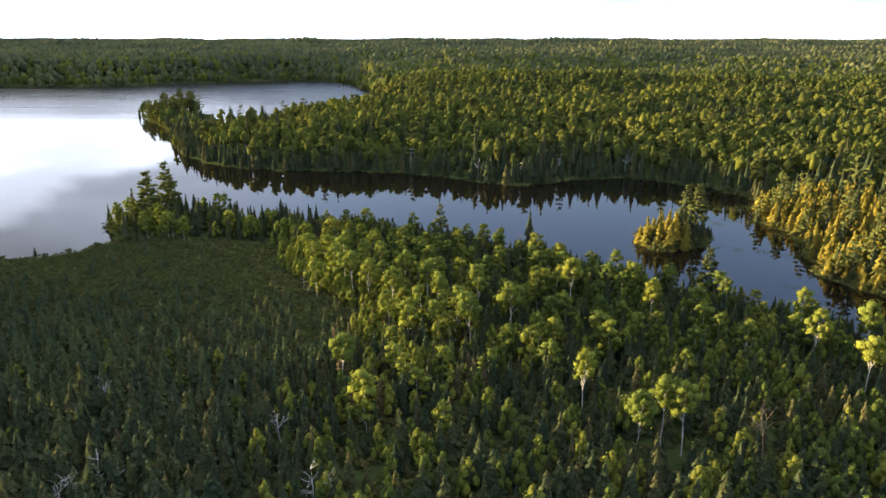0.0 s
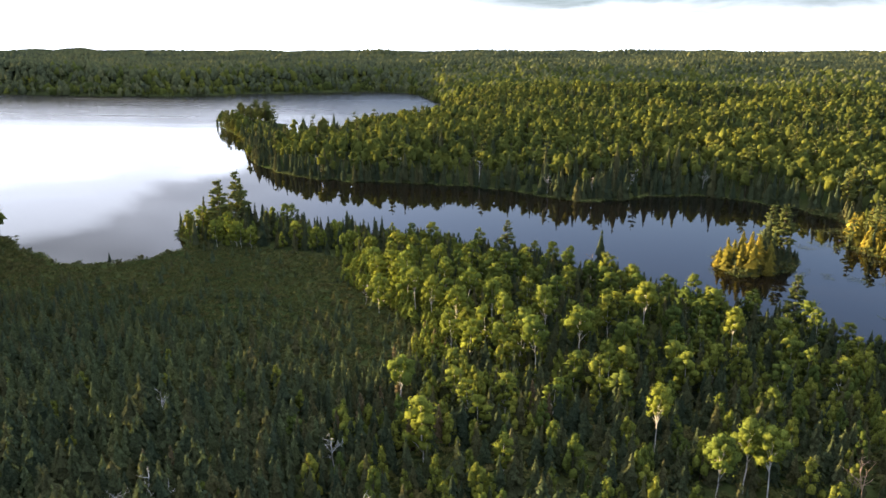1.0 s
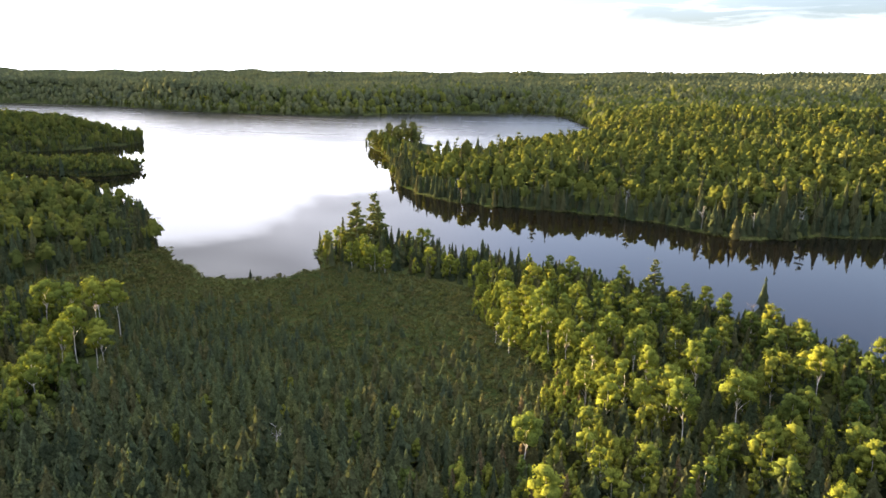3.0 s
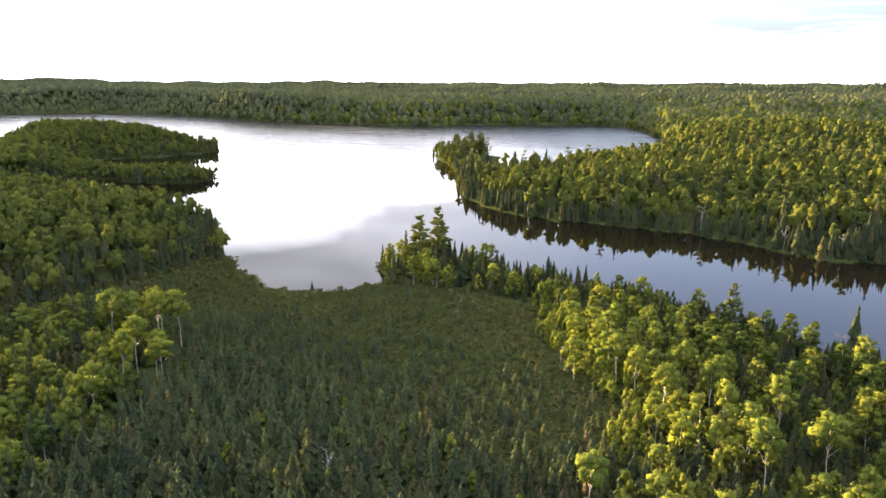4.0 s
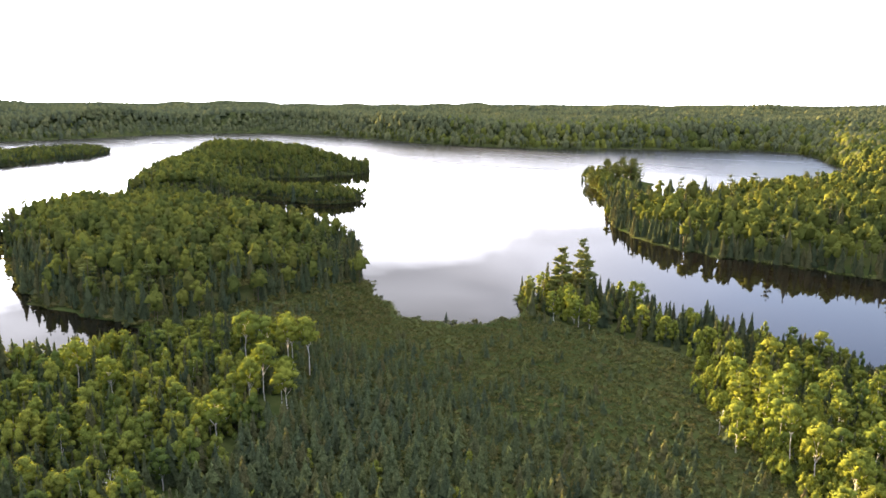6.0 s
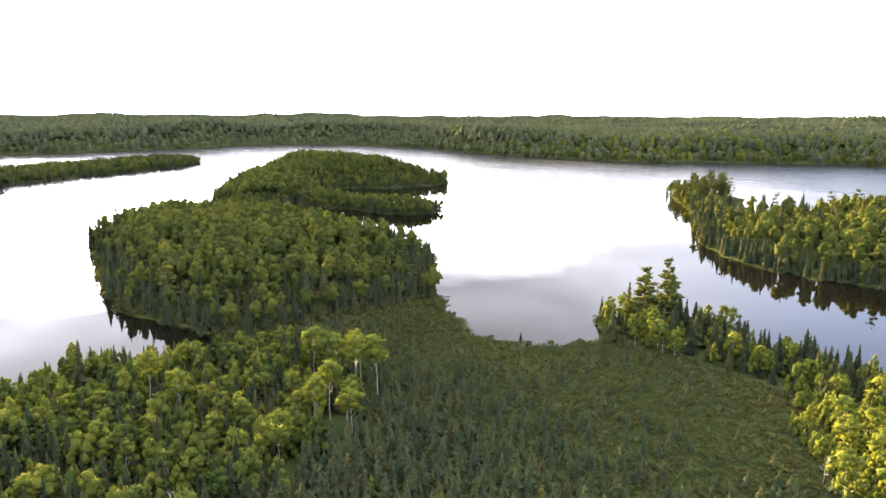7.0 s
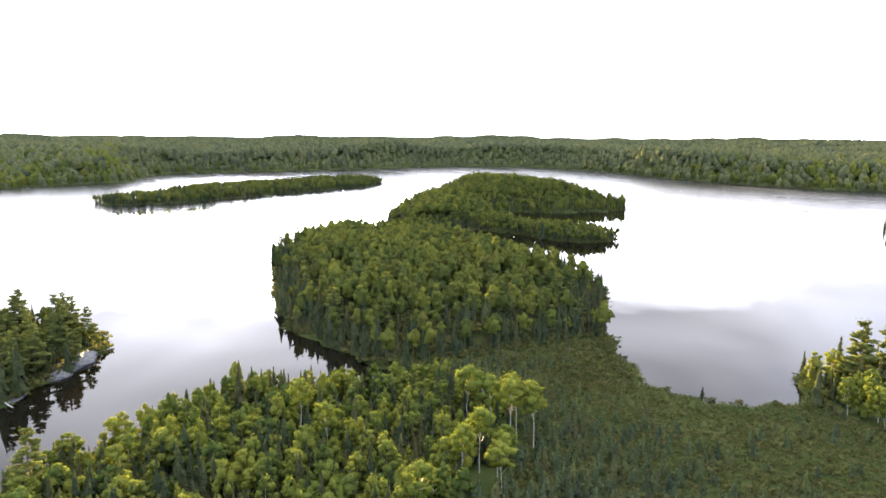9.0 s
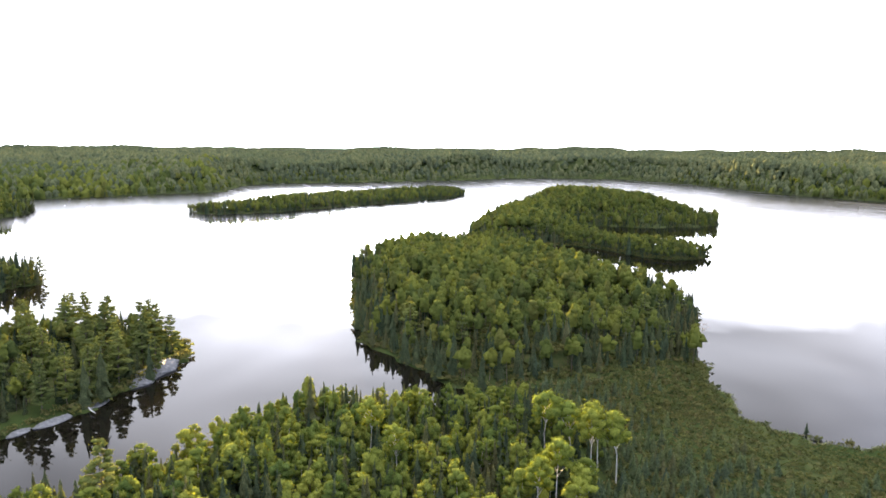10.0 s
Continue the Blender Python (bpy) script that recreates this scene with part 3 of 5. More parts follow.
def plume_parts(r, height, radius, base, shoots, clumps, size):
    """(trunk, crown) of a young aspen: a leafy column of upright shoots, pointed at their tips."""
    trunk, crown = Shape(), Shape()
    k = np.linspace(0, 1, 4)
    bend = r.normal(0, 0.03, 2) * height
    stem = np.stack([bend[0] * k ** 2, bend[1] * k ** 2, k * height * 0.92], -1)
    tube(trunk, stem, 0.008 * height * (1.06 - k), 4, 0)
    per = clumps // shoots
    for i in range(shoots):
        f = (i + 0.5) / shoots
        rx = radius * r.uniform(0.30, 0.46) * (1.12 - 0.45 * f)
        rz = rx * r.uniform(1.5, 2.4)
        zc = min(base + (height - base) * (0.06 + 0.80 * f) + r.uniform(-0.04, 0.04) * height, height * 1.02 - rz)
        reach = radius * (1.0 - 0.80 * f) * r.uniform(0.45, 0.85) if i < shoots - 1 else 0.0
        th = i * 2.4 + r.uniform(-0.5, 0.5)
        at = np.array([np.interp(zc, stem[:, 2], stem[:, 0]) + reach * math.cos(th), np.interp(zc, stem[:, 2], stem[:, 1]) + reach * math.sin(th), zc])
        axis = np.array([0, 0, zc - 0.15 * height])
        v, t = NETS[0]
        taper = 1 - 0.35 * np.maximum(v[:, 2:3], 0)
        q = at + v * [rx, rx, rz] * 0.80 * (1 + r.normal(0, 0.15, (len(v), 1))) * np.concatenate([taper, taper, np.ones_like(taper)], 1)
        crown.add(q, t=t, nv=unit(v) + 0.4 * unit(q - axis) + r.normal(0, 0.12, v.shape))
        u = unit(r.normal(size=(per, 3)) + [0, 0, 0.35])
        w = u * r.uniform(0.70, 1.18, (per, 1))
        w[:, :2] *= 1 - 0.45 * np.maximum(w[:, 2:3], 0)
        q = at + w * [rx, rx, rz]
        leaf_flakes(crown, q, 0.8 * u + r.normal(0, 0.45, (per, 3)), size * r.uniform(0.6, 1.3, per), r, puff=u + 0.4 * unit(q - axis) + r.normal(0, 0.26, (per, 3)))
    return trunk.done(), crown.done()


def canopy_parts(r, height, radius, base, lobes, flakes, size):
    """(trunk, crown) of a forest tree: one tall main mass, bulging lobes round its shoulders and ragged leaf clumps at the rim."""
    trunk, crown = Shape(), Shape()
    lean = r.normal(0, 0.03, 2) * height
    tube(trunk, [(0, 0, 0), (lean[0] * 0.5, lean[1] * 0.5, 0.5 * height)], np.array([0.010, 0.006]) * height, 3, 0)
    mid = np.array([lean[0], lean[1], (base + height) / 2])
    rz = (height - base) / 2
    masses = [(mid, np.array([0.62 * radius, 0.62 * radius, 0.84 * rz]))]
    for i in range(lobes):
        f = r.uniform(-0.45, 0.72) if i < lobes - 1 else 0.80
        th = i * 2.4 + r.uniform(-0.5, 0.5)
        out = radius * 0.62 * math.sqrt(max(1 - f * f, 0.1)) * (1 if i < lobes - 1 else 0.2)
        q = radius * r.uniform(0.28, 0.46)
        masses.append((mid + [out * math.cos(th), out * math.sin(th), f * rz * 0.85], np.array([q, q, q * r.uniform(0.85, 1.15)])))
    low = mid - [0, 0, 0.5 * rz]
    for at, size3 in masses:
        leaf_mass(crown, at, size3, 0, r, low)
    pick = r.randint(0, len(masses), flakes)
    at, sz = np.array([m[0] for m in masses])[pick], np.array([m[1] for m in masses])[pick]
    u = unit(r.normal(size=(flakes, 3)) + [0, 0, 0.4])
    q = at + u * sz * r.uniform(0.9, 1.28, (flakes, 1))
    leaf_flakes(crown, q, 0.7 * u + r.normal(0, 0.5, (flakes, 3)), size * r.uniform(0.6, 1.3, flakes), r, puff=u + 0.5 * unit(q - low) + r.normal(0, 0.14, (flakes, 3)))
    return trunk.done(), crown.done()


def dome(r, sides, rings):
    """A far tree's crown: a small uneven dome."""
    s = Shape()
    th = np.arange(sides) * 2 * np.pi / sides
    v = []
    for k in range(rings):
        a = k / rings * 1.25
        rad = math.cos(a) * r.uniform(0.8, 1.2, sides)
        v.append(np.stack([rad * np.cos(th + 0.5 * k), rad * np.sin(th + 0.5 * k), np.full(sides, math.sin(a)) * r.uniform(0.85, 1.15, sides)], -1))
    v = np.concatenate(v + [np.array([[0, 0, 1.0]])])
    q = [(k * sides + i, k * sides + (i + 1) % sides, (k + 1) * sides + (i + 1) % sides, (k + 1) * sides + i) for k in range(rings - 1) for i in range(sides)]
    t = [((rings - 1) * sides + i, (rings - 1) * sides + (i + 1) % sides, rings * sides) for i in range(sides)]
    s.add(v, q, t, nv=unit(v + [0, 0, 0.35]) + r.normal(0, 0.2, v.shape))
    return s.done()


def spruce_parts(r, height, radius, whorls, blades, low=0.06, sides=5, droop=0.35, ragged=0.35, plain=True, tiers=5, facets=6, slim=0.92):
    """(trunk, foliage) of a spruce: whorls of drooping, pointed boughs that shorten to a spire."""
    trunk, crown = Shape(), Shape()
    lean = r.normal(0, 0.012, 2) * height
    k = np.linspace(0, 1, 3)
    tube(trunk, np.stack([lean[0] * k, lean[1] * k, k * height * 0.98], -1), 0.011 * height * (1.04 - k), sides, 0)
    vs, ts, ns = [], [], []
    n = 0
    rings = []
    for i in range(tiers):
        f0, f1 = i / tiers, (i + 1) / tiers
        for f, k in ((f0, slim), (f0 + 0.72 * (f1 - f0), 0.65 * slim)):
            rings.append((height * (low + (0.98 - low) * f), k * (radius * (1 - f) ** 0.85 + 0.012 * height)))
    th = np.arange(facets) * 2 * np.pi / facets
    inner = []
    for i, (z, rad) in enumerate(rings):
        a = th + 0.4 * i
        q = rad * r.uniform(0.72, 1.22, facets)
        inner.append(np.stack([lean[0] * z / height + q * np.cos(a), lean[1] * z / height + q * np.sin(a), z - (0.06 * height / tiers if i % 2 == 0 else 0) + r.normal(0, 0.1, facets) * height / tiers / 2], -1))
    inner = np.concatenate(inner)
    i, j = np.meshgrid(np.arange(len(rings) - 1), np.arange(facets), indexing="ij")
    k = (j + 1) % facets
    skin = np.stack([i * facets + j, i * facets + k, (i + 1) * facets + k, (i + 1) * facets + j], -1).reshape(-1, 4)
    face = inner * [1, 1, 0]
    crown.add(inner, skin, nv=unit(face) + [0, 0, 0.4] + r.normal(0, 0.22, inner.shape))
    for i in range(whorls):
        f = (i + 0.3) / whorls
        z = height * (low + (1 - low) * f ** 0.92)
        reach0 = radius * (1 - f) ** 0.85 + 0.02 * height
        for b in range(blades):
            th = 2 * math.pi * (b + 0.5 * (i % 2)) / blades + r.uniform(-0.3, 0.3)
            reach = reach0 * r.uniform(1 - ragged, 1 + ragged * 0.6)
            c, s = math.cos(th), math.sin(th)
            wide = reach * r.uniform(0.30, 0.48)
            zz = z + r.uniform(-0.3, 0.3) * height / whorls
            dz = droop * reach + 1.15 * height * (1 - low) / whorls * (1.25 - 0.5 * f)
            x0, y0 = lean[0] * f, lean[1] * f
            ns += [(c + r.normal(0, 0.2), s + r.normal(0, 0.2), 0.45)] * (3 if plain else 4)
            if plain:
                wide *= 1.25
                vs += [(x0, y0, zz + 0.4 * dz), (x0 + c * reach - s * wide, y0 + s * reach + c * wide, zz - 0.9 * dz), (x0 + c * reach * 0.9 + s * wide, y0 + s * reach * 0.9 - c * wide, zz - 0.7 * dz)]
                ts.append((n, n + 2, n + 1))
                n += 3
                continue
            vs += [(x0, y0, zz + 0.30 * dz), (x0 + c * reach * 0.55 - s * wide, y0 + s * reach * 0.55 + c * wide, zz - 0.75 * dz),
                   (x0 + c * reach, y0 + s * reach, zz - dz), (x0 + c * reach * 0.55 + s * wide, y0 + s * reach * 0.55 - c * wide, zz - 0.75 * dz)]
            ts += [(n, n + 2, n + 1), (n, n + 3, n + 2)]
            n += 4
    top = [(lean[0], lean[1], height * 1.03)] + [(lean[0] + 0.03 * height * math.cos(a), lean[1] + 0.03 * height * math.sin(a), height * 0.93) for a in (0, 2.1, 4.2)]
    crown.add(vs, t=ts, nv=ns)
    crown.add(top, t=[(0, 1, 2), (0, 2, 3), (0, 3, 1)], nv=[(0, 0, 1), (1, 0, 0.4), (-0.5, 0.86, 0.4), (-0.5, -0.86, 0.4)])
    return trunk.done(), crown.done()


def pine_parts(r, height, radius, base, tiers, per, size, sides=7):
    """(trunk, foliage) of a white pine: level limbs carrying flat plumes, gaps between the tiers."""
    trunk, crown = Shape(), Shape()
    k = np.linspace(0, 1, 6)
    stem = np.stack([r.normal(0, 0.008 * height, 6), r.normal(0, 0.008 * height, 6), k * height], -1)
    stem[0, :2] = 0
    tube(trunk, stem, 0.013 * height * (1.04 - k), sides, 0)
    for i in range(tiers):
        f = (i + 0.4) / tiers
        z = base + (height - base) * f
        env = radius * (0.55 + 0.45 * math.sin(math.pi * (0.25 + 0.6 * f))) * (1 - 0.72 * f ** 2)
        cx, cy = np.interp(z, stem[:, 2], stem[:, 0]), np.interp(z, stem[:, 2], stem[:, 1])
        for b in range(r.randint(3, 6)):
            th = i * 1.9 + b * 2 * math.pi / 4.5 + r.uniform(-0.4, 0.4)
            reach = env * r.uniform(0.55, 1.15)
            tip = np.array([cx + math.cos(th) * reach, cy + math.sin(th) * reach, z + 0.12 * reach + r.uniform(-0.01, 0.02) * height])
            root = np.array([cx, cy, z - 0.02 * height])
            if sides > 4:
                tube(trunk, [root, (root + tip) / 2, tip], np.array([0.004, 0.003, 0.001]) * height, 3, 0)
            w = r.uniform(0.35, 1.05, per)
            p = root + (tip - root) * w[:, None] + r.normal(0, 0.10, (per, 3)) * reach * [1, 1, 0.35]
            nrm = np.array([0, 0, 0.45]) + r.normal(0, 0.6, (per, 3)) + 0.5 * (tip - root) / reach
            leaf_mass(crown, root + (tip - root) * 0.68, np.array([0.42 * reach, 0.42 * reach, 0.024 * height]), 0, r, root - [0, 0, 0.1 * height])
            leaf_flakes(crown, p, nrm, size * r.uniform(0.6, 1.3, per), r)
    u = r.normal(size=(per, 3)) * [0.05, 0.05, 0.03] * height
    leaf_cards(crown, u + [stem[-1, 0], stem[-1, 1], height * 0.97], r.normal(size=(per, 3)), size * 0.8 * np.ones(per), r)
    return trunk.done(), crown.done()


def snag_shapes(r, height, limbs):
    """Trunk and separate forked branches of a dead tree."""
    trunk = Shape()
    k = np.linspace(0, 1, 5)
    stem = np.stack([r.normal(0, 0.02 * height, 5), r.normal(0, 0.02 * height, 5), k * height], -1)
    stem[0, :2] = 0
    tube(trunk, stem, 0.0085 * height * (1.08 - k), 7, 0)
    branches = []
    for i in range(limbs):
        s = Shape()
        f = r.uniform(0.35, 0.95)
        root = np.array([np.interp(f, k, stem[:, 0]), np.interp(f, k, stem[:, 1]), f * height])
        th = i * 2.4 + r.uniform(-0.4, 0.4)
        L = height * r.uniform(0.14, 0.36) * (1.3 - f)
        tip = root + [math.cos(th) * L, math.sin(th) * L, L * r.uniform(0.4, 1.2)]
        mid = (root + tip) / 2 + r.normal(0, 0.07, 3) * L
        tube(s, [root, mid, tip], np.array([0.0042, 0.0026, 0.0009]) * height, 4, 0)
        for _ in range(3):
            q0 = mid + (tip - mid) * r.uniform(0.0, 0.8)
            q1 = q0 + r.normal(0, 0.30, 3) * L + [0, 0, 0.25 * L]
            tube(s, [q0, q1], np.array([0.0022, 0.0007]) * height, 3, 0)
        branches.append(s.done())
    return trunk.done(), branches


def joined(parts, mats):
    """One shape out of (shape, material number) pairs."""
    s = Shape()
    for p, m in zip(parts, mats):
        s.v.append(p.v)
        s.nv.append(p.nv)
        s.q.append(p.q + s.n), s.qm.append(np.full(len(p.q), m))
        s.t.append(p.t + s.n), s.tm.append(np.full(len(p.t), m))
        s.n += len(p.v)
    return s.done()


def stand(name, shapes, places, mats, label, category, seed, smooth=False, patchy=None):
    """Many trees of one stand as one mesh. places: rows of x, y, z, height factor, spread factor."""
    r = np.random.RandomState(seed)
    V, N, Q, T, QM, TM, TI = [], [], [], [], [], [], []
    base = 0
    pick = r.randint(0, len(shapes), len(places))
    for i, s in enumerate(shapes):
        p = places[pick == i]
        n, m = len(p), len(s.v)
        if not n:
            continue
        th = r.uniform(0, 6.283, n)
        c, si = np.cos(th)[:, None], np.sin(th)[:, None]
        x, y, z = s.v[:, 0][None], s.v[:, 1][None], s.v[:, 2][None]
        w = p[:, 4:5] * p[:, 3:4]
        V.append(np.stack([p[:, 0:1] + (c * x - si * y) * w, p[:, 1:2] + (si * x + c * y) * w, p[:, 2:3] + z * p[:, 3:4]], -1).reshape(-1, 3))
        nx, ny, nz = (np.broadcast_to(s.nv[:, k][None], (n, m)) for k in range(3))
        N.append(np.stack([c * nx - si * ny, si * nx + c * ny, nz], -1).reshape(-1, 3))
        off = base + (np.arange(n) * m)[:, None, None]
        Q.append((s.q[None] + off).reshape(-1, 4)), T.append((s.t[None] + off).reshape(-1, 3))
        QM.append(np.tile(s.qm, n)), TM.append(np.tile(s.tm, n))
        own = r.uniform(0, 1, n)
        if patchy:
            own = np.clip(0.48 + 0.26 * waves(p[:, 0], p[:, 1], patchy, 83) + r.normal(0, 0.17, n), 0.0, 0.999)
        TI.append(np.repeat(own, m))
        base += n * m
    me = mesh_from(name, np.concatenate(V), np.concatenate(Q), np.concatenate(T), mats, np.concatenate(QM), np.concatenate(TM), np.concatenate(TI), smooth, np.concatenate(N))
    return tagged(new(name, me), label, category, kind="stuff")


def jitter_grid(x0, x1, y0, y1, step, r, spread=0.48):
    gx, gy = np.meshgrid(np.arange(float(x0), x1, step), np.arange(float(y0), y1, step * 0.92))
    gx[1::2] += step / 2
    gx, gy = gx.ravel(), gy.ravel()
    return gx + r.uniform(-spread, spread, gx.shape) * step, gy + r.uniform(-spread, spread, gy.shape) * step


def grounded(x, y):
    d = shore_distance(x, y)
    return land_height(x, y, d), d


R = np.random.RandomState(7)
BOG = [(-119, 243), (-160, 225), (-191, 247), (-193, 176), (-172, 174), (-154, 169), (-135, 160), (-119, 129), (-108, 98), (-92, 63), (-70, 22), (-20, 21), (-30, 71),
       (-35, 96), (-32, 117), (-24, 145), (-12, 172), (-28, 199), (-42, 210), (-52, 231), (-90, 246)]
LEFT_STAND = [(-214, 118), (-200, 146), (-188, 166), (-168, 172), (-154, 168), (-135, 159), (-119, 128), (-108, 98), (-92, 63), (-110, 23), (-182, 25), (-191, 77)]
RIDGE = [(-52, 231), (-42, 210), (-28, 199), (-12, 172), (-24, 145), (-32, 117), (-30, 71), (-20, 21), (181, 15), (177, 111), (114, 155), (73, 190), (36, 223), (6, 245), (-14, 255), (-40, 265)]
POINT = [(-116, 248), (-90, 247), (-52, 233), (-40, 267), (-85, 274), (-100, 291), (-116, 294), (-130, 281), (-130, 263)]
WEST_WOOD = [(-196, 252)] + WEST_HEAD + [(-226, 165), (-203, 181), (-197, 217)]

BROAD_NEAR = [broadleaf_parts(R, 1, R.uniform(0.22, 0.30), R.uniform(0.12, 0.28), 340, 0.035, 15) for _ in range(9)]
YOUNG_NEAR = [plume_parts(R, 1, R.uniform(0.19, 0.27), R.uniform(0.05, 0.14), 11, 176, 0.036) for _ in range(10)]
UMBRELLA = [broadleaf_parts(R, 1, R.uniform(0.21, 0.27), R.uniform(0.46, 0.58), 700, 0.023, 18, limbs=14, tall=0.95) for _ in range(7)]
BROAD_MID = [canopy_parts(R, 1, R.uniform(0.20, 0.27), R.uniform(0.20, 0.38), 6, 46, 0.044) for _ in range(14)]
BROAD_WOOD = [canopy_parts(R, 1, R.uniform(0.20, 0.27), R.uniform(0.20, 0.38), 4, 28, 0.055) for _ in range(12)]
BROAD_FAR = [canopy_parts(R, 1, R.uniform(0.22, 0.30), R.uniform(0.05, 0.2), 2, 9, 0.10) for _ in range(8)]
SPRUCE_FINE = [spruce_parts(R, 1, R.uniform(0.12, 0.19), 15, 8, sides=4, ragged=0.5, droop=0.30, tiers=4, facets=6, slim=0.70) for _ in range(9)]
SPRUCE_NEAR = [spruce_parts(R, 1, R.uniform(0.12, 0.19), 9, 6, sides=3, ragged=0.45, tiers=2, facets=5, slim=0.75) for _ in range(9)]
SPRUCE_MID = [spruce_parts(R, 1, R.uniform(0.13, 0.19), 6, 4, sides=3, tiers=2, facets=5) for _ in range(6)]
SPRUCE_BOG = [spruce_parts(R, 1, R.uniform(0.15, 0.22), 8, 6, sides=3, ragged=0.5, droop=0.3, tiers=2, facets=5, slim=0.75) for _ in range(9)]
PINE_NEAR = [pine_parts(R, 1, R.uniform(0.19, 0.25), 0.18, 15, 24, 0.030) for _ in range(6)]
PINE_MID = [pine_parts(R, 1, R.uniform(0.20, 0.26), 0.26, 6, 7, 0.065, sides=4) for _ in range(6)]
FAR_DOMES = [dome(R, 5, 2) for _ in range(8)]
HORIZON_DOMES = [dome(R, 5, 1) for _ in range(6)]

mid_pine = [joined(p, (1, 0)) for p in PINE_MID]
near_broad = [joined(p, (1, 0)) for p in BROAD_NEAR]
young = [joined(p, (1, 0)) for p in YOUNG_NEAR]
wood_broad = [joined(p, (1, 0)) for p in BROAD_WOOD]
far_broad = [joined(p, (1, 0)) for p in BROAD_FAR]
mid_broad = [joined(p, (1, 0)) for p in BROAD_MID]
near_spruce = [joined(p, (1, 0)) for p in SPRUCE_NEAR]
mid_spruce = [joined(p, (1, 0)) for p in SPRUCE_MID]
bog_spruce = [joined(p, (1, 0)) for p in SPRUCE_BOG]


def rows(x, y, z, h, w):
    return np.stack([x, y, z, h, w * np.ones_like(h)], -1)


# ---- trees as things: an empty at the foot, with trunk and crown ----
def tree_kind(name, parts, mats, label, category, group):
    """Returns a planter for one kind: the first tree of each template is built, the rest are copies that share its meshes."""
    built = {}
    crown_name = "crown" if category in ("birch", "aspen") else "foliage"

    def put(x, y, z, h, w, turn, i, text=""):
        i = i % len(parts)
        m = Matrix.LocRotScale((x, y, z), Euler((0, 0, turn)), (h * w, h * w, h))
        if i in built:
            ob = copy_thing(built[i], Matrix.LocRotScale((x, y, z), Euler((0, 0, turn)), None))
            ob.scale = (h * w, h * w, h)
        else:
            ob = tagged(new(name), label, category, group)
            for k, (part_name, shape) in enumerate(zip(("trunk", crown_name), parts[i])):
                me = mesh_from(part_name, shape.v, shape.q, shape.t, [mats[k]], tint=np.full(len(shape.v), 0.13 * i), normals=shape.nv)
                new(part_name, me).parent = ob
            ob.matrix_basis = m
            built[i] = ob
        if text:
            ob["label"] = text
        return ob

    return put


birch = tree_kind("birch_tree", UMBRELLA, (M_BIRCH, M_SUNLIT_LEAVES), "tall birch with white trunk and crown coloured sunlit yellow-green", "birch", "birches over the spruces")
aspen = tree_kind("aspen_tree", YOUNG_NEAR, (M_BARK, M_ASPEN), "young aspen with bright green leaves down its stem", "aspen", "young aspens among the spruces")
maple = tree_kind("poplar_tree", BROAD_NEAR, (M_BIRCH, M_SUNLIT_LEAVES), "leafy aspen with a pale trunk, leaves coloured sunlit yellow-green", "poplar", "poplars on the low ridge")
spruce = tree_kind("spruce_tree", SPRUCE_FINE, (M_BARK, M_SPRUCE), "narrow dark green spruce with drooping boughs", "spruce", "spruces round the bog")
cedar = tree_kind("cedar_tree", SPRUCE_FINE, (M_BARK, M_CEDAR_SUNLIT), "cedar crowded on the islet, coloured sunlit golden-green", "cedar", "cedars on the islet")
pine = tree_kind("white_pine", PINE_NEAR, (M_BARK, M_PINE), "tall white pine with layered limbs", "pine", "white pines by the water")
rusty = tree_kind("dying_spruce", SPRUCE_FINE, (M_BARK, M_RUST), "dying spruce with rust-brown needles", "spruce", "dying spruces")


def foot(x, y):
    z, _ = grounded(np.array([float(x)]), np.array([float(y)]))
    return float(z[0]) - 0.1


def put_all(kind, spots, seed, wide=(0.9, 1.15), text=""):
    r = np.random.RandomState(seed)
    for i, (x, y, h) in enumerate(spots):
        kind(x, y, foot(x, y), h, r.uniform(*wide), r.uniform(0, 6.28), i, text)


BIRCHES = [(-20, 127, 14), (26, 118, 14.5), (33, 105, 14), (38, 108, 14.5), (41, 106, 14), (9, 168, 15), (6, 146, 15.5), (16, 154, 15), (21, 141, 13.5),
           (33, 171, 15.5), (51, 161, 14), (84, 153, 14.5), (81, 141, 14), (95, 145, 14), (84, 126, 13.5), (-13, 170, 14), (-4, 173, 14.5), (-25, 183, 14),
           (-11, 184, 14), (-20, 178, 13.5), (-1, 163, 14.5)]
WEST_BIRCHES = [(-155, 157, 16), (-143, 163, 17), (-137, 163, 16.5), (-139.5, 158, 17), (-146, 158, 16), (-123, 123, 13.5), (-134, 145, 15), (-123, 142, 12), (-127, 144, 12.5), (-131, 138, 14.5), (-173, 121, 14.5), (-158, 121, 13.5)]
ASPENS = [(-32, 195, 13), (-35, 184, 12), (-30, 203, 13), (-38, 201, 12), (-24, 204, 12), (-18, 196, 12), (-36, 210, 12), (-42, 214, 11), (-30, 214, 12), (-22, 216, 12), (-28, 190, 12.5),
          (-5, 159, 13), (-8, 152, 12.5), (-2, 152, 12), (-13, 159, 12), (0, 158, 12), (4, 160, 12.5), (-14, 114, 13.5), (0, 109, 10), (19, 139, 11), (9, 129, 10), (36, 140, 12), (-10, 132, 10), (-7, 127, 10), (-5, 122, 10), (0, 130, 10)]
put_all(birch, BIRCHES, 101, (0.85, 1.1))
put_all(birch, WEST_BIRCHES, 102, (1.0, 1.3), text="tall birch with white trunk and lobed crown beside the bog")
put_all(maple, ASPENS, 103, (1.0, 1.35))
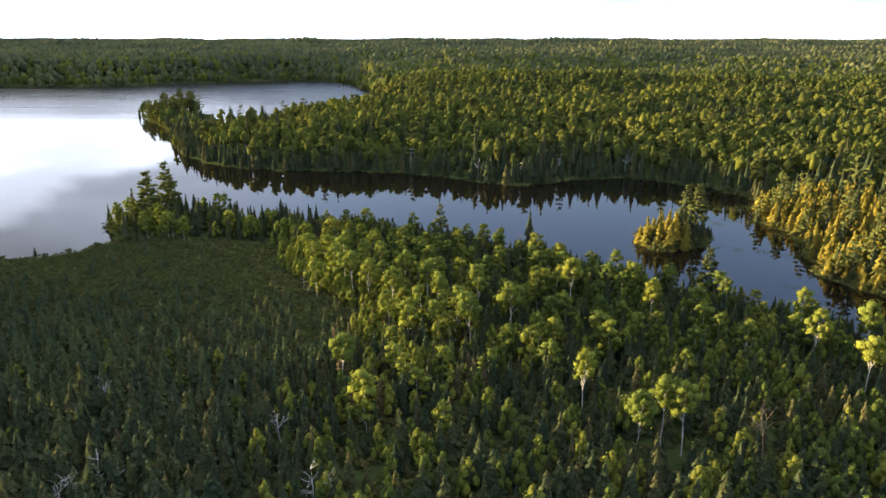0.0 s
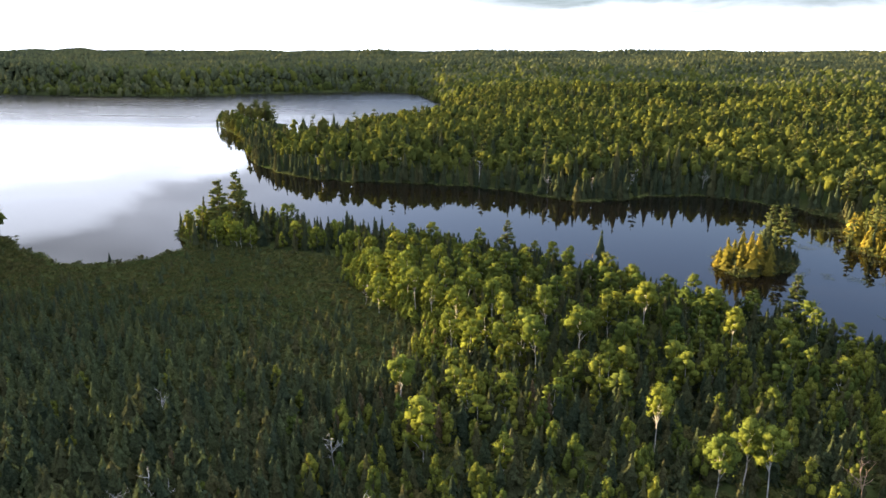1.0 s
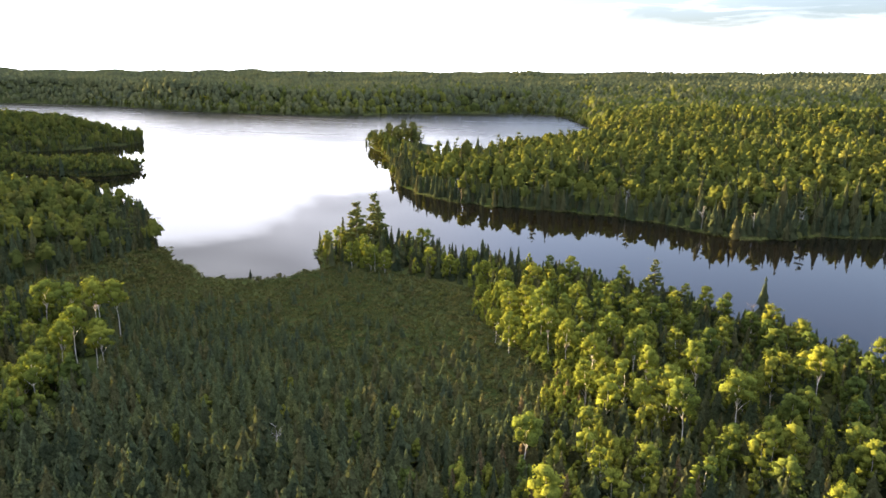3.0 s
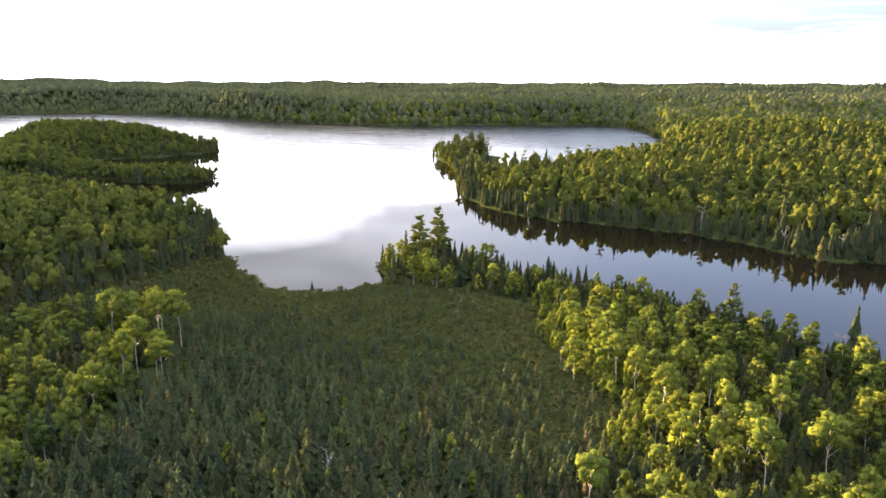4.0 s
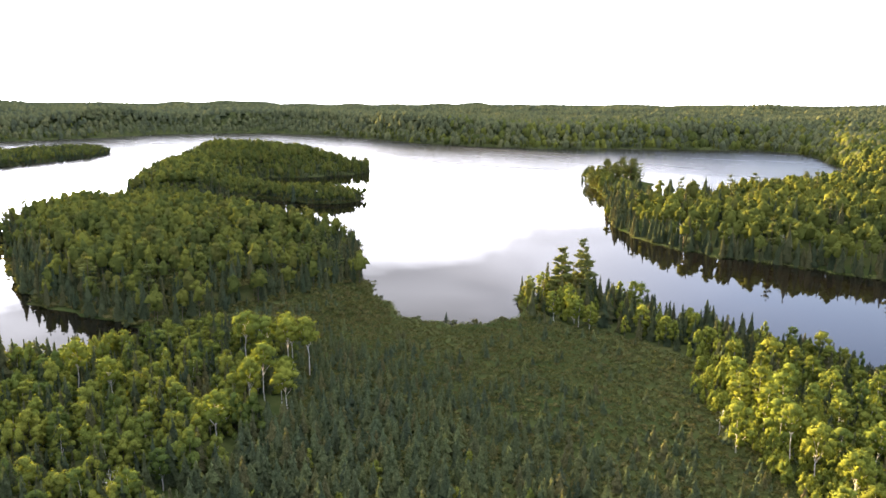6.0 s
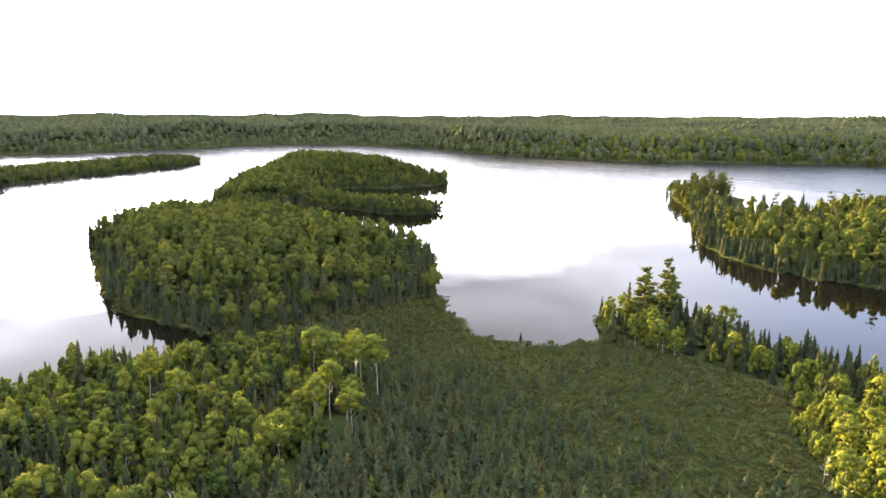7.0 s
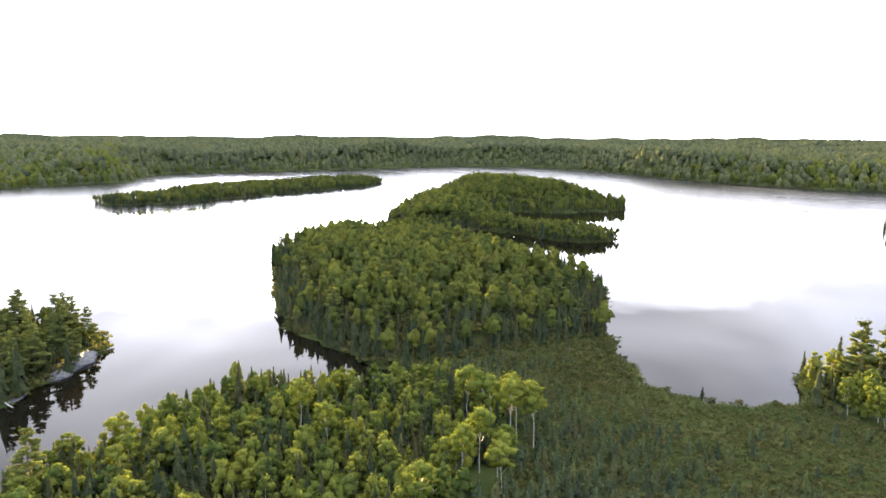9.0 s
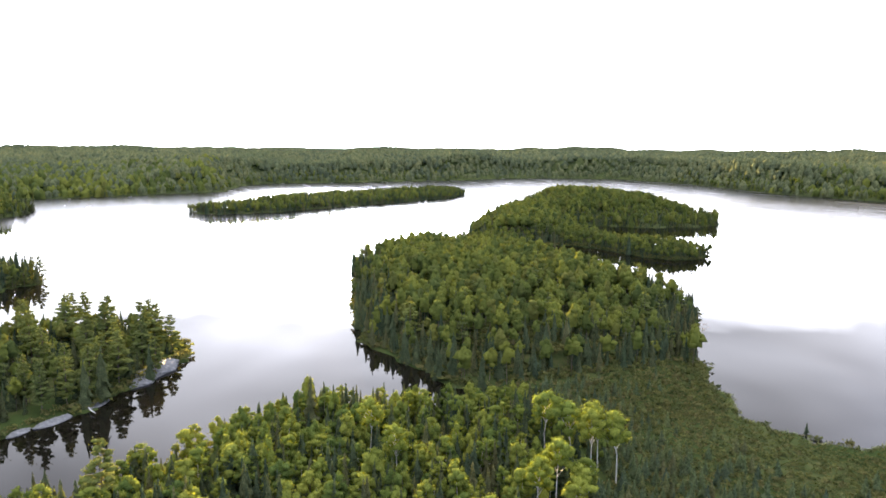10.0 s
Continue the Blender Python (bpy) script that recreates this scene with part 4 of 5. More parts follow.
put_all(aspen, [(-147, 167, 9), (-165, 147, 11), (-161, 122, 12), (-181, 123, 12), (-204, 115, 13), (-192, 96, 12), (-180, 98, 12), (-191, 118, 12), (-177, 92, 12), (-168, 96, 12.5), (-160, 136, 12)], 104, (1.0, 1.3))
PINES = [(-111, 277, 23), (-115, 268, 21), (-107, 271, 19), (-1, 236, 15.5), (74, 186, 15), (96, 258, 18), (93, 262, 17), (46, 386, 21), (40, 392, 17), (169, 450, 22), (150, 334, 18), (186, 372, 21), (-172, 65, 16.5)]
TIP_PINES = [(-262, 640, 18), (-250, 625, 15), (-262, 670, 19), (-255, 662, 17), (-246, 668, 19), (-238, 672, 20), (-240, 680, 20), (-244, 650, 17), (-268, 690, 19), (-252, 690, 20), (-243, 695, 20), (-270, 655, 17)]
HEAD_PINES = [(-286, 81, 18), (-284, 85, 18), (-296, 84, 17), (-262, 83, 13), (-310, 64, 18), (-306, 58, 18), (-301, 71, 17.5), (-309, 44, 17), (-294, 58, 16), (-320, 60, 17),
              (-240, 52, 15), (-247, 64, 16), (-257, 72, 16.5), (-234, 38, 15), (-232, 24, 15), (-252, 66, 15), (-271, 80, 16), (-284, 90, 14), (-455, 44, 14), (-462, 40, 13), (-449, 37, 12), (-446, 32, 11), (-422, 216, 16), (-416, 211, 15), (-436, 231, 17), (-448, 252, 16), (-521, 604, 12), (-526, 618, 12), (-517, 592, 10), (-530, 630, 11), (-512, 612, 10), (-376, 424, 11), (-372, 432, 9)]
put_all(pine, PINES, 105)
put_all(pine, TIP_PINES, 106, (1.2, 1.5), text="dark white pine on the narrow tip of land")
BANK_PINES = [(-270, 72, 16), (-262, 68, 15), (-276, 64, 17), (-254, 58, 15), (-266, 52, 16), (-246, 48, 14.5), (-258, 40, 16), (-240, 34, 15), (-280, 48, 17), (-272, 36, 16), (-252, 24, 15), (-290, 70, 17), (-244, 58, 14), (-300, 46, 17)]
put_all(pine, HEAD_PINES + BANK_PINES, 107, text="tall pine standing dark against the bright lake")
SPIRES = [(-125, 276, 13), (-121, 277, 11.5), (-119, 273, 11), (-97, 268, 12), (-89, 260, 8), (-61, 258, 12.5), (-60, 262, 10), (-50, 255, 11), (-67, 250, 9), (-64, 248, 9), (-80, 264, 10), (-74, 260, 9),
          (-101, 262, 10), (-106, 270, 11), (-95, 274, 9), (-110, 262, 9), (-194, 113, 15), (-207, 118, 9), (-213, 259, 13), (-211, 264, 14), (-218, 270, 14), (-203, 253, 10), (-197, 246, 7)]
put_all(rusty, [(-20, 163, 7), (-17, 159, 6.5), (-14, 155, 6), (-21, 131, 8), (-24, 128, 7), (-27, 124, 7.5), (-25, 150, 6), (5, 131, 8), (8, 127, 7), (-30, 118, 7), (-57, 100, 8), (-54, 103, 7), (-17, 118, 8), (-12, 121, 7.5)], 113)
put_all(spruce, SPIRES, 108, text="slender dark spruce spire at the water's edge")
put_all(maple, [(-124, 262, 11), (-121, 266, 12), (-107, 246, 11), (-105, 254, 12.5), (-88, 268, 13.5), (-84, 266, 13.5), (-93, 243, 9.5), (-77, 246, 11), (-68, 242, 10), (-62, 248, 11), (-100, 247, 10.5), (-56, 239, 10), (-97, 244, 10)], 109, (0.95, 1.3), text="bright yellow-green poplar among the spruces on the point")

put_all(aspen, [(-46, 96, 6), (-43, 97, 5.5), (-48, 104, 5), (-63, 110, 5), (-58, 118, 5), (-75, 108, 5.5), (-52, 128, 5), (-70, 132, 5), (-86, 120, 5), (-60, 141, 4.5), (-92, 104, 6), (-38, 118, 6), (-66, 98, 6), (-80, 96, 6), (-98, 112, 5.5), (-55, 104, 5.5), (-88, 132, 5), (-48, 138, 5), (-76, 146, 4.5), (-40, 128, 5.5), (-102, 128, 5)], 110, (1.6, 2.1), text="low round aspen clump among bog spruces")

# bare dead trees
SNAGS = [snag_shapes(np.random.RandomState(200 + i), 1, 9 + 2 * i) for i in range(3)]


def dead_tree(x, y, h, i, mat, label, tilt=(0.0, 0.0)):
    trunk, branches = SNAGS[i % 3]
    ob = tagged(new("dead_tree"), label, "dead tree", "dead trees")
    stem = new("trunk", mesh_from("trunk", trunk.v, trunk.q, trunk.t, [mat]))
    stem.parent = ob
    for s in branches:
        new("branch", mesh_from("branch", s.v, s.q, s.t, [mat])).parent = stem
    ob.matrix_basis = Matrix.LocRotScale((x, y, foot(x, y)), Euler((tilt[0], tilt[1], i * 1.3)), (h * 1.2, h * 1.2, h))


for i, (x, y, h, tx, ty) in enumerate([(-52, 92, 9.5, 0.05, 0.06), (-54.5, 89, 8.5, 0, -0.12), (-57, 88, 8, 0.1, -0.2), (-19, 91, 8.5, 0, 0.1), (-15, 89, 7.5, 0.1, -0.45), (-28, 108, 8, 0, -0.1),
                                       (-65, 121, 7.5, 0, 0.05), (-40, 190, 6, 0, -0.1), (-121, 100, 7, 0, 0.2), (60, 374, 9, 0, 0.3)]):
    dead_tree(x, y, h, i, M_DEAD, "bare grey-white dead tree with forked branches", (tx, ty))
for i, (x, y, h) in enumerate([(-62, 394, 12), (-18, 386, 13), (18, 362, 11), (62, 368, 12), (-112, 402, 12), (97, 372, 12), (-88, 395, 11), (40, 356, 10)]):
    dead_tree(x, y, h, i, M_DEAD, "slender pale dead trunk before the dark shore conifers", (0.03 * (i % 3 - 1), 0.05 * (i % 2)))
dead_tree(-207, 261, 11, 1, M_DEADBROWN, "bare dead spruce leaning out over the bay", (0.1, 0.3))
dead_tree(54, 104, 11, 2, M_DEADBROWN, "bare brown dead tree with spreading branches", (0, 0.12))
dead_tree(25, 219, 10, 1, M_DEADBROWN, "bare brown dead tree with spreading branches", (0, -0.15))

TAKEN = np.array([s[:2] for s in BIRCHES + WEST_BIRCHES + ASPENS + PINES])


# ---- the woods ----
def plant(poly, step, shapes, low, high, mats, name, label, category, seed, share=1.0, clear=0.8, spread=(0.85, 1.2), sparse=None, grow=None, single=None, part_of=None):
    """Fills poly with trees. Those inside part_of, up to a number, stand as things of their own through the planter single."""
    r = np.random.RandomState(seed)
    p = np.array(poly)
    x, y = jitter_grid(p[:, 0].min(), p[:, 0].max(), p[:, 1].min(), p[:, 1].max(), step, r)
    keep = inside(poly, x, y) & (r.uniform(0, 1, x.shape) < share)
    x, y = x[keep], y[keep]
    z, d = grounded(x, y)
    keep = d > clear
    if sparse is not None:
        keep &= r.uniform(0, 1, x.shape) < sparse(x, y)
    for tx, ty in TAKEN:
        keep &= np.hypot(x - tx, y - ty) > (4.2 if low >= 4.5 else 1.8)
    x, y, z, d = x[keep], y[keep], z[keep], d[keep]
    h = r.uniform(low, high, x.shape) * (0.75 + 0.25 * ease(d, 0, 12))
    if grow is not None:
        h = h * grow(x, y)
    w = r.uniform(*spread, x.shape)
    if single is not None:
        zone, most = part_of
        own = np.flatnonzero(inside(zone, x, y))[:most]
        for k in own:
            single(x[k], y[k], z[k] - 0.1, h[k], w[k], r.uniform(0, 6.28), int(k))
        left = np.ones(x.shape, bool)
        left[own] = False
        x, y, z, h, w = x[left], y[left], z[left], h[left], w[left]
    return stand(name, shapes, rows(x, y, z - 0.1, h, w), mats, label, category, seed)


def bog_density(x, y):
    open_shore = inside([(-175, 200), (-112, 205), (-112, 256), (-175, 245)], x, y)
    return np.where(open_shore, 0.0, np.clip(1.0 - 0.9 * ease(y + 0.25 * x, 130, 180) + 0.35 * waves(x, y, 26, 31), 0.05, 1))


def bog_grow(x, y):
    return 1.15 - 0.5 * ease(y + 0.25 * x, 80, 170)


def seen_near(x, y):
    """Thins what lies behind and beneath the flight."""
    return np.where((y < 62) & (x > -95), 0.5, 1.0)


NEAR_RIDGE = [(-32, 80), (60, 80), (78, 110), (60, 150), (20, 165), (-20, 150), (-30, 115)]
NEAR_STAND = [(-112, 100), (-126, 158), (-165, 164), (-200, 140), (-190, 90), (-150, 70), (-110, 70)]
FRONT_BOG = [(-110, 70), (-30, 70), (-33, 112), (-104, 112)]
plant(BOG, 2.6, bog_spruce, 2.8, 7.0, [M_BOGSPRUCE, M_BARK], "bog_spruces", "stunted green spruces crowded over the bog", "spruce", 21,
      sparse=lambda x, y: bog_density(x, y) * seen_near(x, y), grow=bog_grow, spread=(1.15, 1.65))
plant(BOG, 3.2, near_spruce, 5.5, 10.5, [M_SPRUCE, M_BARK], "tall_bog_spruces", "taller dark spruces standing in the bog", "spruce", 22,
      sparse=lambda x, y: (1 - ease(y, 85, 138)) * seen_near(x, y), spread=(1.3, 1.8), single=spruce, part_of=(FRONT_BOG, 150))
plant([(-44, 66), (-18, 66), (-22, 110), (-18, 148), (-34, 142), (-42, 112)], 2.8, near_spruce, 3.5, 7.5, [M_SPRUCE, M_BARK], "border_spruces", "dark spruces between the bog and the ridge", "spruce", 55, share=0.8)
plant(RIDGE, 3.0, near_spruce, 4.0, 9.0, [M_SPRUCE, M_BARK], "ridge_spruces", "dense dark green spruces under the birches", "spruce", 23, share=0.6, spread=(1.1, 1.5), sparse=seen_near,
      single=spruce, part_of=(NEAR_RIDGE, 130))
plant(RIDGE, 4.0, young, 5.0, 9.5, [M_ASPEN, M_BARK], "young_aspens", "bright green young aspens among spruces", "aspen", 24, share=0.62, spread=(0.95, 1.4),
      sparse=lambda x, y: seen_near(x, y) * np.clip(0.75 + 0.5 * waves(x, y, 40, 61), 0.15, 1), single=aspen, part_of=(NEAR_RIDGE, 170))
plant(RIDGE, 6.5, near_broad, 8.5, 12.5, [M_ASPEN, M_BIRCH], "ridge_aspens", "leafy aspens with pale trunks along the shore ridge", "aspen", 25, share=0.6, spread=(1.0, 1.4),
      sparse=lambda x, y: ease(y, 120, 170))
plant(LEFT_STAND, 3.3, near_spruce, 4.5, 10.5, [M_SPRUCE, M_BARK], "stand_spruces", "dark spruces among the birches by the inlet", "spruce", 26, share=0.75)
plant(LEFT_STAND, 3.9, young, 4.6, 11.0, [M_ASPEN, M_BARK], "stand_aspens", "sunlit green aspens by the inlet", "aspen", 27, share=0.5, spread=(1.3, 1.9), single=aspen, part_of=(NEAR_STAND, 110))
plant(LEFT_STAND, 6.4, near_broad, 6.5, 11.0, [M_ASPEN, M_BIRCH], "stand_birches", "leafy aspens and birches crowded by the inlet", "aspen", 37, share=0.7, spread=(1.1, 1.55))
plant([(-52, 232), (-44, 204), (-28, 194), (-12, 168), (0, 175), (-10, 205), (-30, 235)], 3.4, young, 5.4, 10.0, [M_SUNLIT_LEAVES, M_BARK], "edge_aspens", "leafy aspens thick along the bog's edge", "aspen", 38, share=0.85, spread=(1.1, 1.5))
plant(POINT, 3.6, near_spruce, 4.0, 12.0, [M_SPRUCE, M_BARK], "point_spruces", "dark spruces on the wooded point", "spruce", 28, share=0.6)
plant(POINT, 4.6, young, 6.0, 10.0, [M_SUNLIT_LEAVES, M_BARK], "point_aspens", "bright green aspens on the wooded point", "aspen", 29, share=0.5, spread=(1.0, 1.4))

EAST_SHORE_STRIP = [(116, 203), (121, 193), (129, 181), (172, 150), (196, 190), (180, 250), (158, 305), (141, 303), (130, 291), (126, 269), (130, 257), (130, 247), (123, 233), (121, 217)]
WEST_BANK = [(-221, 15), (-228, 48), (-256, 78), (-288, 100), (-330, 82), (-337, 42), (-310, 0), (-250, -10)]
UNDERFOOT = [(-110, -70), (120, -70), (181, 15), (-20, 21), (-70, 22), (-110, 23)]
plant(UNDERFOOT, 9.0, wood_broad, 6.0, 11.0, [M_FOREST, M_BARK], "near_broadleaves", "young broadleaf trees over mossy ground", "forest", 53)
plant(UNDERFOOT, 8.0, mid_spruce, 5.0, 10.0, [M_SPRUCE, M_BARK], "near_spruces", "dark spruces over mossy ground", "spruce", 54)
SPIT = [(-480, 392), (-345, 395), (-350, 470), (-440, 460), (-545, 468)]
BACK_EDGE = [(-276, 335), (-301, 340), (-342, 349), (-442, 386), (-432, 348), (-341, 311), (-286, 310)]


HOLLOW = [(-470, 264), (-413, 285), (-371, 307), (-330, 314), (-345, 332), (-455, 368), (-490, 385), (-512, 345), (-500, 300)]


def west_grow(x, y):
    g = np.where(inside(SPIT, x, y), 0.6, np.where(inside(BACK_EDGE, x, y), 0.7, 1.0))
    g = np.where(inside(HOLLOW, x, y), 0.5, g)
    return g * (1 - 0.55 * ease(x, -610, -535) * (y > 480)) * (1 - 0.22 * ease(x, -285, -245))


MARSH_SIDE = [(-226, 165), (-203, 181), (-197, 217), (-196, 252)]


def rim(x, y):
    """1 along the headland's shores and its marshy side, 0 in the middle of the wood."""
    near = shore_distance(x, y)
    for (ax, ay), (bx, by) in zip(MARSH_SIDE[:-1], MARSH_SIDE[1:]):
        u = np.clip(((x - ax) * (bx - ax) + (y - ay) * (by - ay)) / ((bx - ax) ** 2 + (by - ay) ** 2), 0, 1)
        near = np.minimum(near, np.hypot(x - ax - u * (bx - ax), y - ay - u * (by - ay)))
    return 1 - ease(near, 7, 30)


plant(WEST_WOOD, 4.8, mid_broad, 9.5, 17.5, [M_FOREST, M_BARK], "headland_broadleaves", "dense broadleaf canopy on the wooded headland", "forest", 30, share=0.9, spread=(0.75, 1.1), grow=west_grow, sparse=lambda x, y: (1 - 0.72 * rim(x, y)) * (x > -470))
plant(WEST_WOOD, 5.4, wood_broad, 9.5, 17.5, [M_FOREST, M_BARK], "far_headland_broadleaves", "broadleaf canopy on the far wooded hill of the headland", "forest", 82, share=0.95, spread=(0.85, 1.25), grow=west_grow, sparse=lambda x, y: (1 - 0.6 * rim(x, y)) * (x <= -470))
plant(WEST_WOOD, 3.6, mid_spruce, 6.0, 14.5, [M_SPRUCE, M_BARK], "headland_spruces", "dark spruces on the wooded headland", "forest", 31, share=0.92, spread=(0.9, 1.3), grow=west_grow, sparse=lambda x, y: 0.13 + 0.87 * rim(x, y))
plant(WEST_WOOD, 26.0, mid_pine, 15.0, 19.0, [M_PINE, M_BARK], "headland_pines", "white pines standing out of the headland's canopy", "pine", 78, share=0.6, grow=west_grow)
plant(SPIT, 4.0, mid_broad, 6.5, 10.0, [M_FOREST, M_BARK], "spit_broadleaves", "low broadleaf trees crowded on the narrow spit", "forest", 81, share=0.8, clear=0.5)
plant(STRIP, 6.0, mid_spruce, 7.0, 13.0, [M_SPRUCE, M_BARK], "island_spruces", "dark spruces crowded on the long low island", "forest", 79, share=0.6, clear=0.4, spread=(1.2, 1.7))
plant(STRIP, 7.5, far_broad, 8.0, 13.0, [M_FOREST, M_BARK], "island_broadleaves", "broadleaf trees on the long low island", "forest", 80, share=0.8, clear=0.6, spread=(1.2, 1.6))
plant(ISLET, 2.2, near_spruce, 2.5, 6.0, [M_SPRUCE, M_BARK], "islet_spruces", "low dark spruces on the small islet", "spruce", 56, share=0.8, clear=0.4, spread=(1.3, 1.8))
# the gold colour stands for sunlight on the islet's west side
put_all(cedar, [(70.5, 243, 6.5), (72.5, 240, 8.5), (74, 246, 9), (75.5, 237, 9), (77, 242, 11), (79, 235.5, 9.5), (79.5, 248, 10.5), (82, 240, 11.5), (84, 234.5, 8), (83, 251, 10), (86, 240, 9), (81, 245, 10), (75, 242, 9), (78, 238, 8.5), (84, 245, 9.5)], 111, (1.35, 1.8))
put_all(spruce, [(88, 249, 16), (85.5, 246, 12), (91, 252, 10), (90, 243, 7), (94, 247, 7), (97, 254, 8)], 112, text="tall slender spruce on the small islet")
plant(EAST_SHORE_STRIP, 3.5, near_spruce, 5.0, 11.5, [M_CEDAR_SUNLIT, M_BARK], "shore_cedars", "cedars crowded along the eastern shore, coloured sunlit gold", "cedar", 75, share=0.8, spread=(1.3, 1.9))
plant(EAST_SHORE_STRIP, 5.2, near_spruce, 5.0, 12.0, [M_SPRUCE, M_BARK], "east_spruces", "dark spruces among the cedars on the shore", "spruce", 76, share=0.6)
plant(EAST_SHORE_STRIP, 9.0, mid_pine, 12.0, 18.0, [M_PINE, M_BARK], "east_pines", "sunlit white pines over the eastern shore", "pine", 77, share=0.5)

plant(WEST_BANK, 4.0, near_spruce, 5.0, 10.5, [M_SPRUCE, M_BARK], "bank_spruces", "dark spruces over the rocky west shore", "spruce", 45, share=0.5, clear=7.0)
plant(WEST_BANK, 6.0, mid_broad, 7.0, 11.0, [M_FOREST, M_BARK], "bank_broadleaves", "broadleaf trees over the rocky west shore", "forest", 46, share=0.6, clear=8.0)


PENINSULA_TIP = [(-205, 600), (-300, 600), (-300, 730), (-215, 730)]


def wide_forest():
    """The forest to the horizon: finer near, coarser far off."""
    r = np.random.RandomState(41)
    polys = [PENINSULA_TIP, BOG, LEFT_STAND, RIDGE, POINT, WEST_WOOD, ISLET, STRIP, WEST_BANK, EAST_SHORE_STRIP, [(-200, 30), (150, 30), (90, 200), (-60, 250), (-200, 240)]]
    bands = [(0, 620, 6.6), (620, 1000, 9.4), (1000, 1950, 9.4), (1950, 2900, 19.0), (2900, 4800, 26.0)]
    for k, (r0, r1, step) in enumerate(bands):
        x, y = jitter_grid(-r1, r1, -r1, r1, step, r)
        rad = np.hypot(x, y)
        az = np.degrees(np.arctan2(-x, y))
        view = (az > -37) & (az < 98)
        keep = (rad >= r0) & (rad < r1) & (view | ((r.uniform(0, 1, x.shape) < 0.12) & (rad < 1200))) & (rad > 60)
        for p in polys:
            keep &= ~inside(p, x, y)
        x, y = x[keep], y[keep]
        z, d = grounded(x, y)
        keep = d > (0.8 if k < 2 else 3)
        x, y, z, d = x[keep], y[keep], z[keep], d[keep]
        east = inside([(110, 180), (150, 180), (260, 330), (120, 330)], x, y)
        conif = r.uniform(0, 1, x.shape) < np.clip(0.20 + 0.35 * waves(x, y, 200, 51) + 0.62 * (1 - ease(d, 3, 24)) + 0.3 * east + 0.55 * ((x < -215) & (y < 110) & (x > -520)), 0.04, 0.92)
        if k < 2:
            a = ~conif
            h = r.triangular(8.5, 13.0, 20.0, x.shape) * (0.82 + 0.18 * ease(d, 0, 20)) * np.where(east & (d < 30), 0.75, 1)
            w = r.uniform(0.85, 1.30, x.shape) * (1.0 if k == 0 else 1.3)
            stand("broadleaf_forest", wood_broad if k == 0 else far_broad, rows(x[a], y[a], z[a] - 0.1, h[a], w[a]), [M_FOREST, M_BARK], "dense broadleaf forest, crowns touched by evening sun", "forest", 60 + k, patchy=160)
            stand("conifer_forest", mid_spruce, rows(x[conif], y[conif], z[conif] - 0.1, h[conif] * r.uniform(0.8, 1.15, conif.sum()), w[conif]), [M_SPRUCE, M_BARK], "dark conifers through the forest", "forest", 70 + k)
        else:
            w = r.uniform(0.75, 1.3, x.shape) * (5.6, 11.5, 17.0)[k - 2]
            h = r.triangular(0.65, 1.0, 1.45, x.shape) * (12.5, 11.5, 7.0)[k - 2]
            if k == 2:
                # between 1000 and 1500 m the plain leaves give way to haze-coloured ones
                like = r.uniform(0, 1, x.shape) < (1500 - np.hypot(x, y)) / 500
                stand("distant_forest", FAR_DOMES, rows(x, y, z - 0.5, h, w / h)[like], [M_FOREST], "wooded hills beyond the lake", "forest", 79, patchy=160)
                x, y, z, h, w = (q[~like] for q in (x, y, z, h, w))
            stand("distant_forest", FAR_DOMES if k == 2 else HORIZON_DOMES, rows(x, y, z - (0.5, 1.0, 2.0)[k - 2], h, w / h), [M_FAR_HAZED], "wooded hills running to the horizon", "forest", 80 + k, patchy=300)


wide_forest()


def far_fringe():
    """Trees down to the water along the far shores."""
    r = np.random.RandomState(43)
    x, y = jitter_grid(-1650, 100, -150, 1400, 7.0, r)
    rad = np.hypot(x, y)
    keep = (rad > 640) & (rad < 1750)
    x, y = x[keep], y[keep]
    z, d = grounded(x, y)
    keep = (d > 0.5) & (d < 13 + 22 * r.uniform(0, 1, x.shape) ** 2) & ~inside(STRIP, x, y) & ~inside([(-237, 600), (-195, 600), (-195, 730), (-237, 730)], x, y)
    x, y, z = x[keep], y[keep], z[keep]
    h = r.uniform(7, 14, x.shape)
    stand("far_shore_trees", far_broad + mid_spruce, rows(x, y, z - 0.2, h, r.uniform(1.0, 1.4, x.shape)), [M_FOREST, M_BARK], "trees leaning over the far shore", "forest", 44)


far_fringe()


def emergent_pines():
    """White pines that stand out of the northern forest."""
    r = np.random.RandomState(47)
    x, y = jitter_grid(-320, 520, 300, 900, 50, r)
    z, d = grounded(x, y)
    keep = (d > 6) & ~inside(HOME, x, y) & ~inside(WEST_WOOD, x, y)
    x, y, z = x[keep], y[keep], z[keep]
    stand("emergent_pines", mid_pine, rows(x, y, z - 0.2, r.uniform(16, 22, x.shape), r.uniform(0.9, 1.2, x.shape)), [M_PINE, M_BARK], "white pines rising over the forest canopy", "pine", 48)


emergent_pines()


# ---- low growth: bog shrubs, sedge along the shores ----
def tuft(r, n, size):
    s = Shape()
    p = r.normal(0, 0.28, (n, 3)) * [1, 1, 0]
    p[:, 2] = r.uniform(0.25, 0.8, n)
    leaf_flakes(s, p, r.normal(0, 0.7, (n, 3)) + [0, 0, 0.5], size * r.uniform(0.7, 1.3, n), r)
    return s.done()


